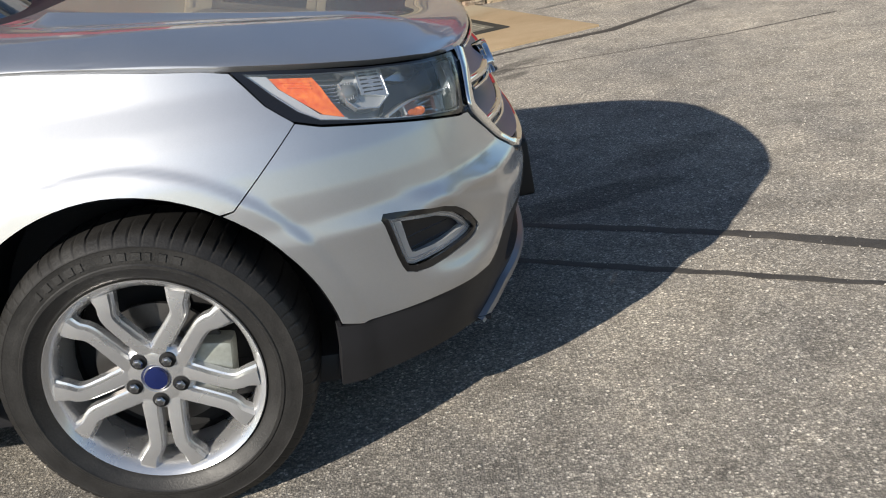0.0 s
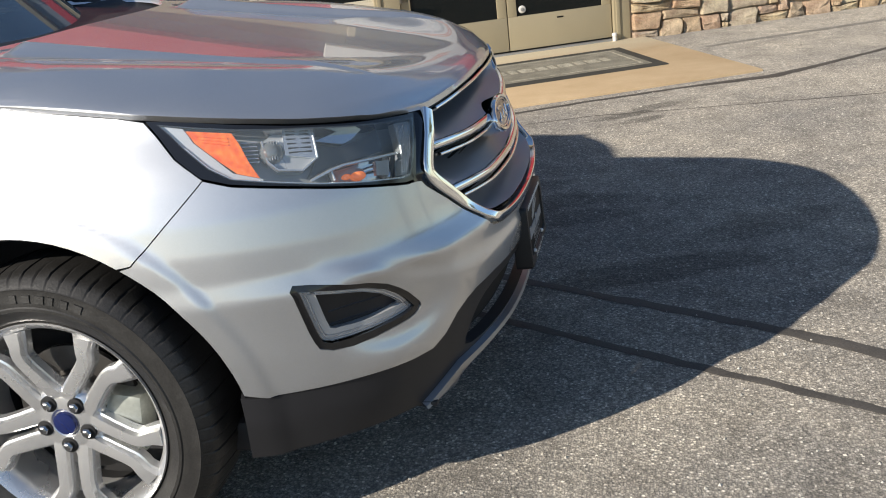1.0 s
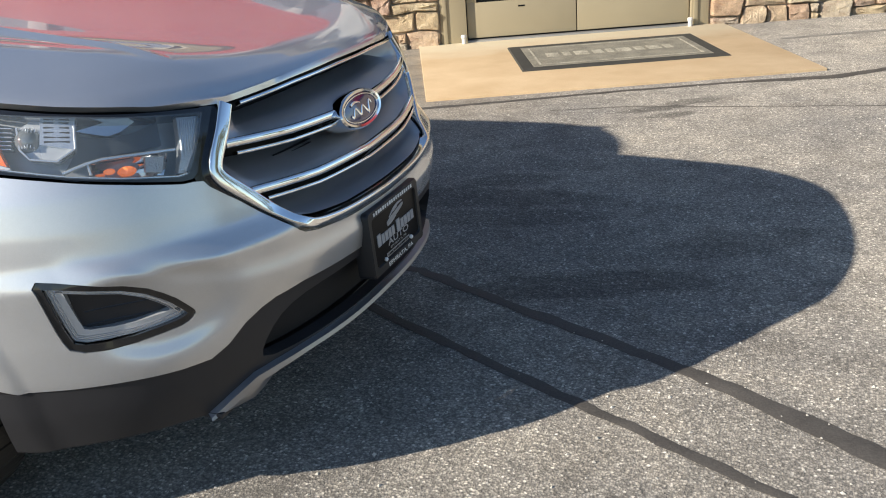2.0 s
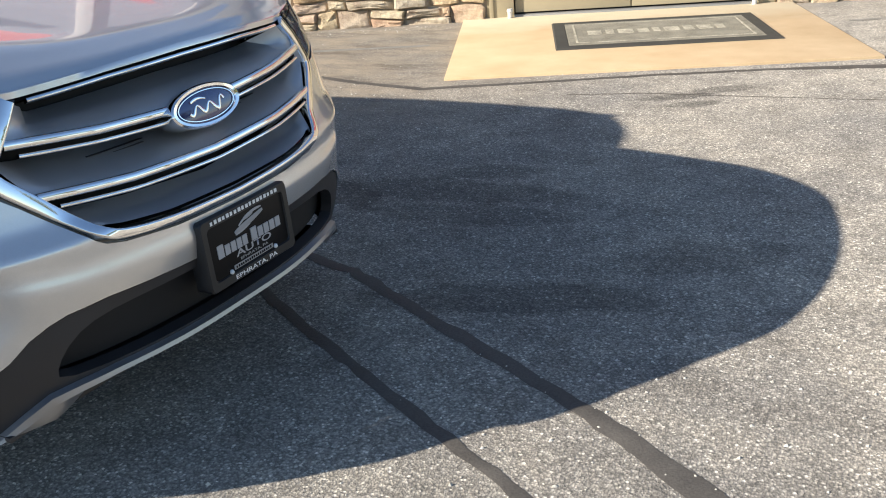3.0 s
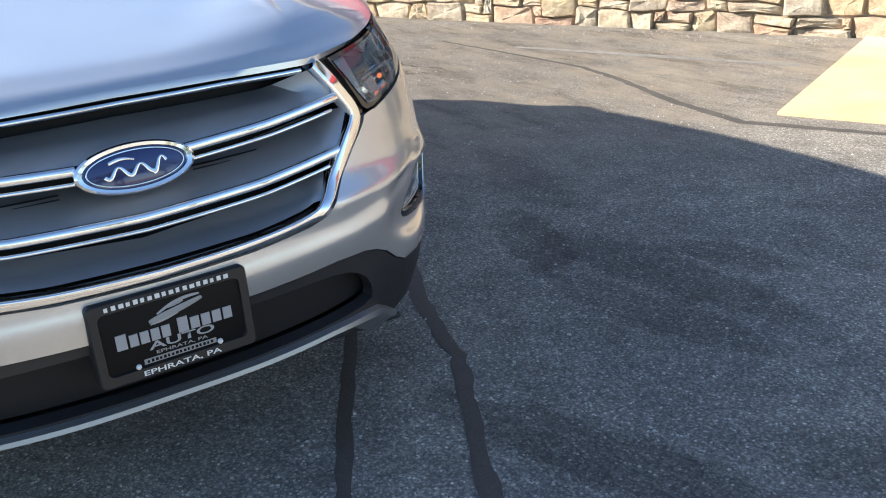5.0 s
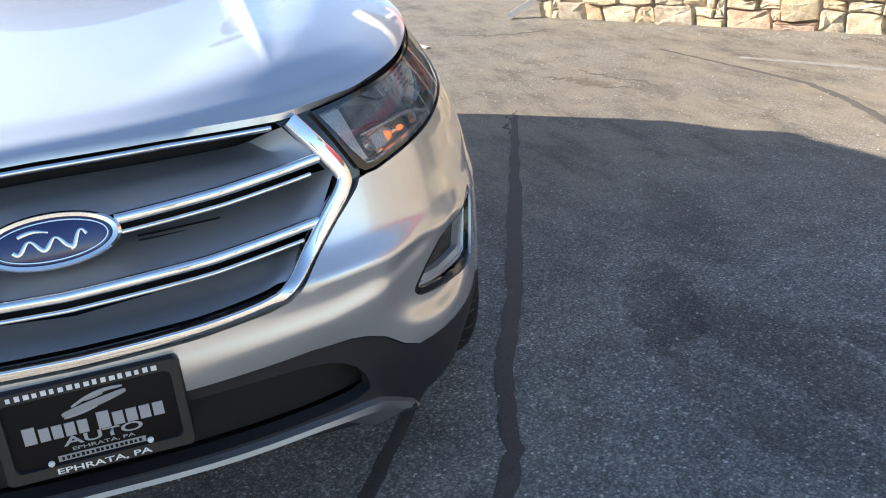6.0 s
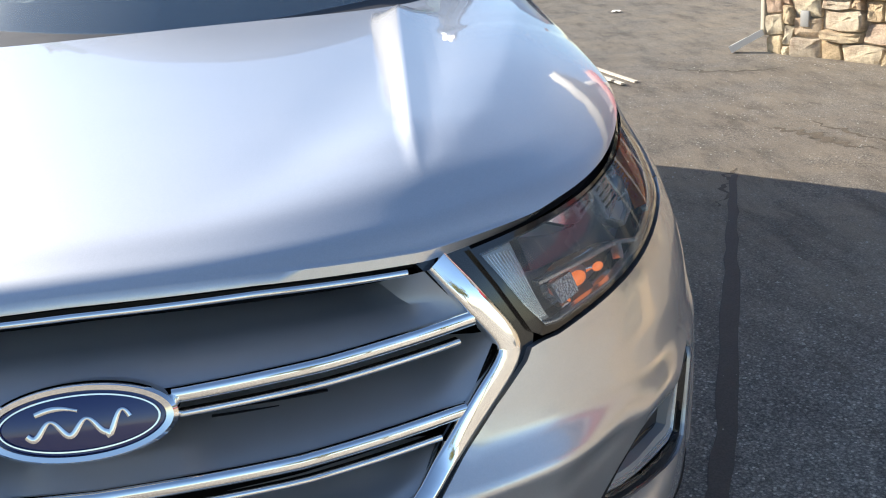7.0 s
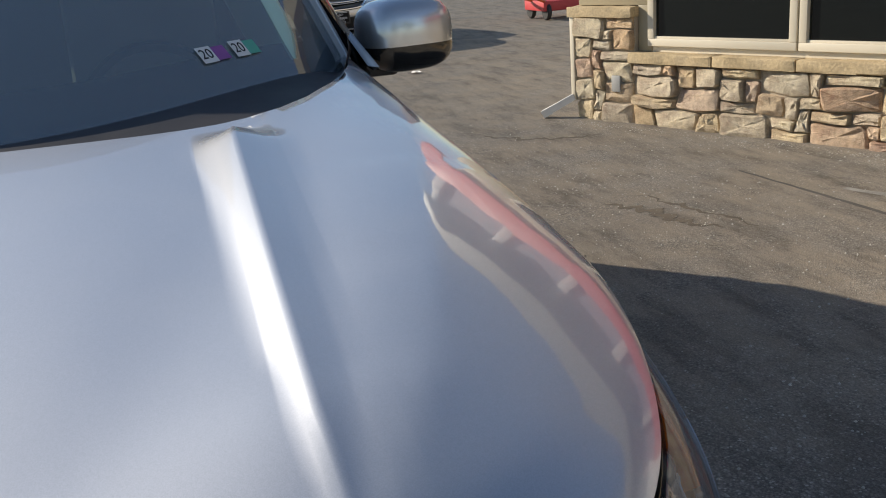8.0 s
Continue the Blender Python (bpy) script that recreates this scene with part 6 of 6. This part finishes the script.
# loose grit
rnd = random.Random(8)
bm_pts, bm_faces = [], []
for i in range(9500):
    zone = rnd.random()
    if zone < 0.30:
        x, y = rnd.uniform(-1.2, 3.4), rnd.uniform(-0.8, 3.2)
    elif zone < 0.66:
        x, y = rnd.uniform(-4.5, 3.6), rnd.uniform(-2.0, 4.6)
    elif zone < 0.86:
        q = hm(rnd.uniform(-4.0, 1.0), WALL_V - abs(rnd.gauss(0, 0.16)) - 0.04)
        x, y = q.x, q.y
    else:
        x, y = rnd.gauss(-4.0, 1.0), rnd.gauss(2.8, 0.5)
    if -0.12 < (Matrix.Rotation(radians(-23), 4, "Z") @ Vector((x, y, 0))).y - WALL_V:
        continue
    r = rnd.choice((0.0018, 0.0022, 0.003, 0.004, 0.006)) * rnd.uniform(0.8, 1.2)
    n = len(bm_pts)
    a = rnd.uniform(0, 6.28)
    for k in range(4):
        bm_pts.append((x + r * math.cos(a + k * 1.57) * rnd.uniform(0.7, 1.2), y + r * math.sin(a + k * 1.57) * rnd.uniform(0.7, 1.2), 0.0005))
    bm_pts.append((x + rnd.uniform(-0.3, 0.3) * r, y + rnd.uniform(-0.3, 0.3) * r, 0.0005 + r * rnd.uniform(0.6, 1.0)))
    bm_faces += [(n, n + 1, n + 4), (n + 1, n + 2, n + 4), (n + 2, n + 3, n + 4), (n + 3, n, n + 4)]
me = bpy.data.meshes.new("grit")
me.from_pydata(bm_pts, [], bm_faces)
me.materials.append(GRIT)
tagged(new("grit", me), "loose pale grit scattered over the asphalt", "grit", kind="stuff")

# ---- the car ----
suv = car("suv", "silver sport utility car with a chrome grille and black dealer plate")
# car added to cast the far ground shadow, whose own caster is unseen
parked = copy_thing(suv, Matrix.Translation((-13.8, 3.1, 0)) @ Matrix.Rotation(radians(6), 4, "Z"))
parked.name = "parked_car"
tagged(parked, "silver sport utility car added at the far end of the lot as caster of a shadow", "car")

# ---- stones of the wall ----
def wander(u, z, u0, u1, z0, z1):
    """Lets the joints between the stones wander, except at the wall's ends."""
    k = max(0.0, min(1.0, min(u - u0, u1 - u) / 0.09))
    kz = max(0.0, min(1.0, min(z - z0, z1 - z) / 0.09))
    du = 0.014 * math.sin(7.3 * u + 11 * z + 1.0) + 0.012 * math.sin(19 * u - 14 * z)
    dz = 0.009 * math.sin(5.1 * u + 5 * z + 0.7) + 0.007 * math.sin(17 * u + 4 * z + 2.0)
    return u + du * k, z + dz * kz


def rough_stone(a0, a1, b0, b1, bounds, rnd):
    """One split-faced stone that stands out of the wall."""
    g = rnd.uniform(0.003, 0.008)
    a0, a1, b0, b1 = a0 + g, a1 - g, b0 + g, b1 - g
    w, h = a1 - a0, b1 - b0
    cut = [rnd.uniform(0.03, 0.15) * min(w, h) for _ in range(4)]
    rim = [(a0 + cut[0], b0), (a0 + w * rnd.uniform(0.4, 0.6), b0), (a1 - cut[1], b0), (a1, b0 + cut[1]), (a1, b0 + h * rnd.uniform(0.4, 0.6)), (a1, b1 - cut[2]),
           (a1 - cut[2], b1), (a0 + w * rnd.uniform(0.4, 0.6), b1), (a0 + cut[3], b1), (a0, b1 - cut[3]), (a0, b0 + h * rnd.uniform(0.4, 0.6)), (a0, b0 + cut[0])]
    rim = [wander(u, z, *bounds) for u, z in rim]
    cu, cz = sum(p[0] for p in rim) / 12, sum(p[1] for p in rim) / 12
    out = rnd.uniform(0.008, 0.046) + 0.03 * min(w, h)
    su, sz = rnd.uniform(-0.20, 0.20), rnd.uniform(-0.18, 0.18)
    def ring(k, y, wob, dent):
        row = []
        for u, z in rim:
            q = k * rnd.uniform(1 - wob, 1.0)
            du, dz = (u - cu) * q, (z - cz) * q
            row.append(Vector((du, y + su * du + sz * dz + rnd.uniform(-dent, dent), dz)))
        return row
    bm = bmesh.new()
    rings(bm, [[Vector((p.x, 0.06, p.z)) for p in ring(1.01, 0, 0, 0)], ring(1.0, -out * 0.5, 0.05, 0.004), ring(0.92, -out, 0.08, 0.008), ring(0.55, -out - 0.005, 0.16, 0.011)])
    bm.verts.ensure_lookup_table()
    tip = bm.verts.new((0, -out - 0.004 + rnd.uniform(-0.004, 0.004), 0))
    last = bm.verts[36:48]
    for i in range(12):
        bm.faces.new((last[i], last[(i + 1) % 12], tip))
    bmesh.ops.recalc_face_normals(bm, faces=bm.faces)
    me = bpy.data.meshes.new("stone")
    bm.to_mesh(me)
    bm.free()
    me.materials.append(STONE)
    me.shade_smooth()
    me.set_sharp_from_angle(angle=radians(26))
    ob = new("stone", me)
    ob.parent = wall
    ob.matrix_world = HOUSE @ Matrix.Translation((cu, WALL_V, cz))


def lay_stones(u0, u1, z0, z1, seed):
    """Squared rubble: stones of one to four cells each way."""
    rnd = random.Random(seed)
    cu, cz = 0.096, 0.086
    nu, nz = max(1, round((u1 - u0) / cu)), max(1, round((z1 - z0) / cz))
    cu, cz = (u1 - u0) / nu, (z1 - z0) / nz
    used = set()
    for j in range(nz):
        for i in range(nu):
            if (i, j) in used:
                continue
            w, h = rnd.choice([(2, 1), (3, 1), (2, 1), (3, 2), (3, 2), (2, 2), (4, 2), (3, 1), (4, 1), (2, 2), (1, 1), (4, 2), (2, 2), (3, 2)])
            w = min(w, nu - i)
            while any((i + k, j) in used for k in range(w)):
                w -= 1
            h = min(h, nz - j)
            while any((i + a, j + b) in used for a in range(w) for b in range(h)):
                h -= 1
            if nu - i - w == 1:
                w += 1 if all((i + w, j + b) not in used for b in range(h)) else 0
            for a in range(w):
                for b in range(h):
                    used.add((i + a, j + b))
            rough_stone(u0 + i * cu, u0 + (i + w) * cu, z0 + j * cz, z0 + (j + h) * cz, (u0, u1, z0, z1), rnd)


lay_stones(-3.97, -3.39, -0.02, 0.80, 5)
lay_stones(-3.39, 1.24, -0.02, 0.462, 6)
lay_stones(3.60, 6.5, -0.02, 0.80, 9)
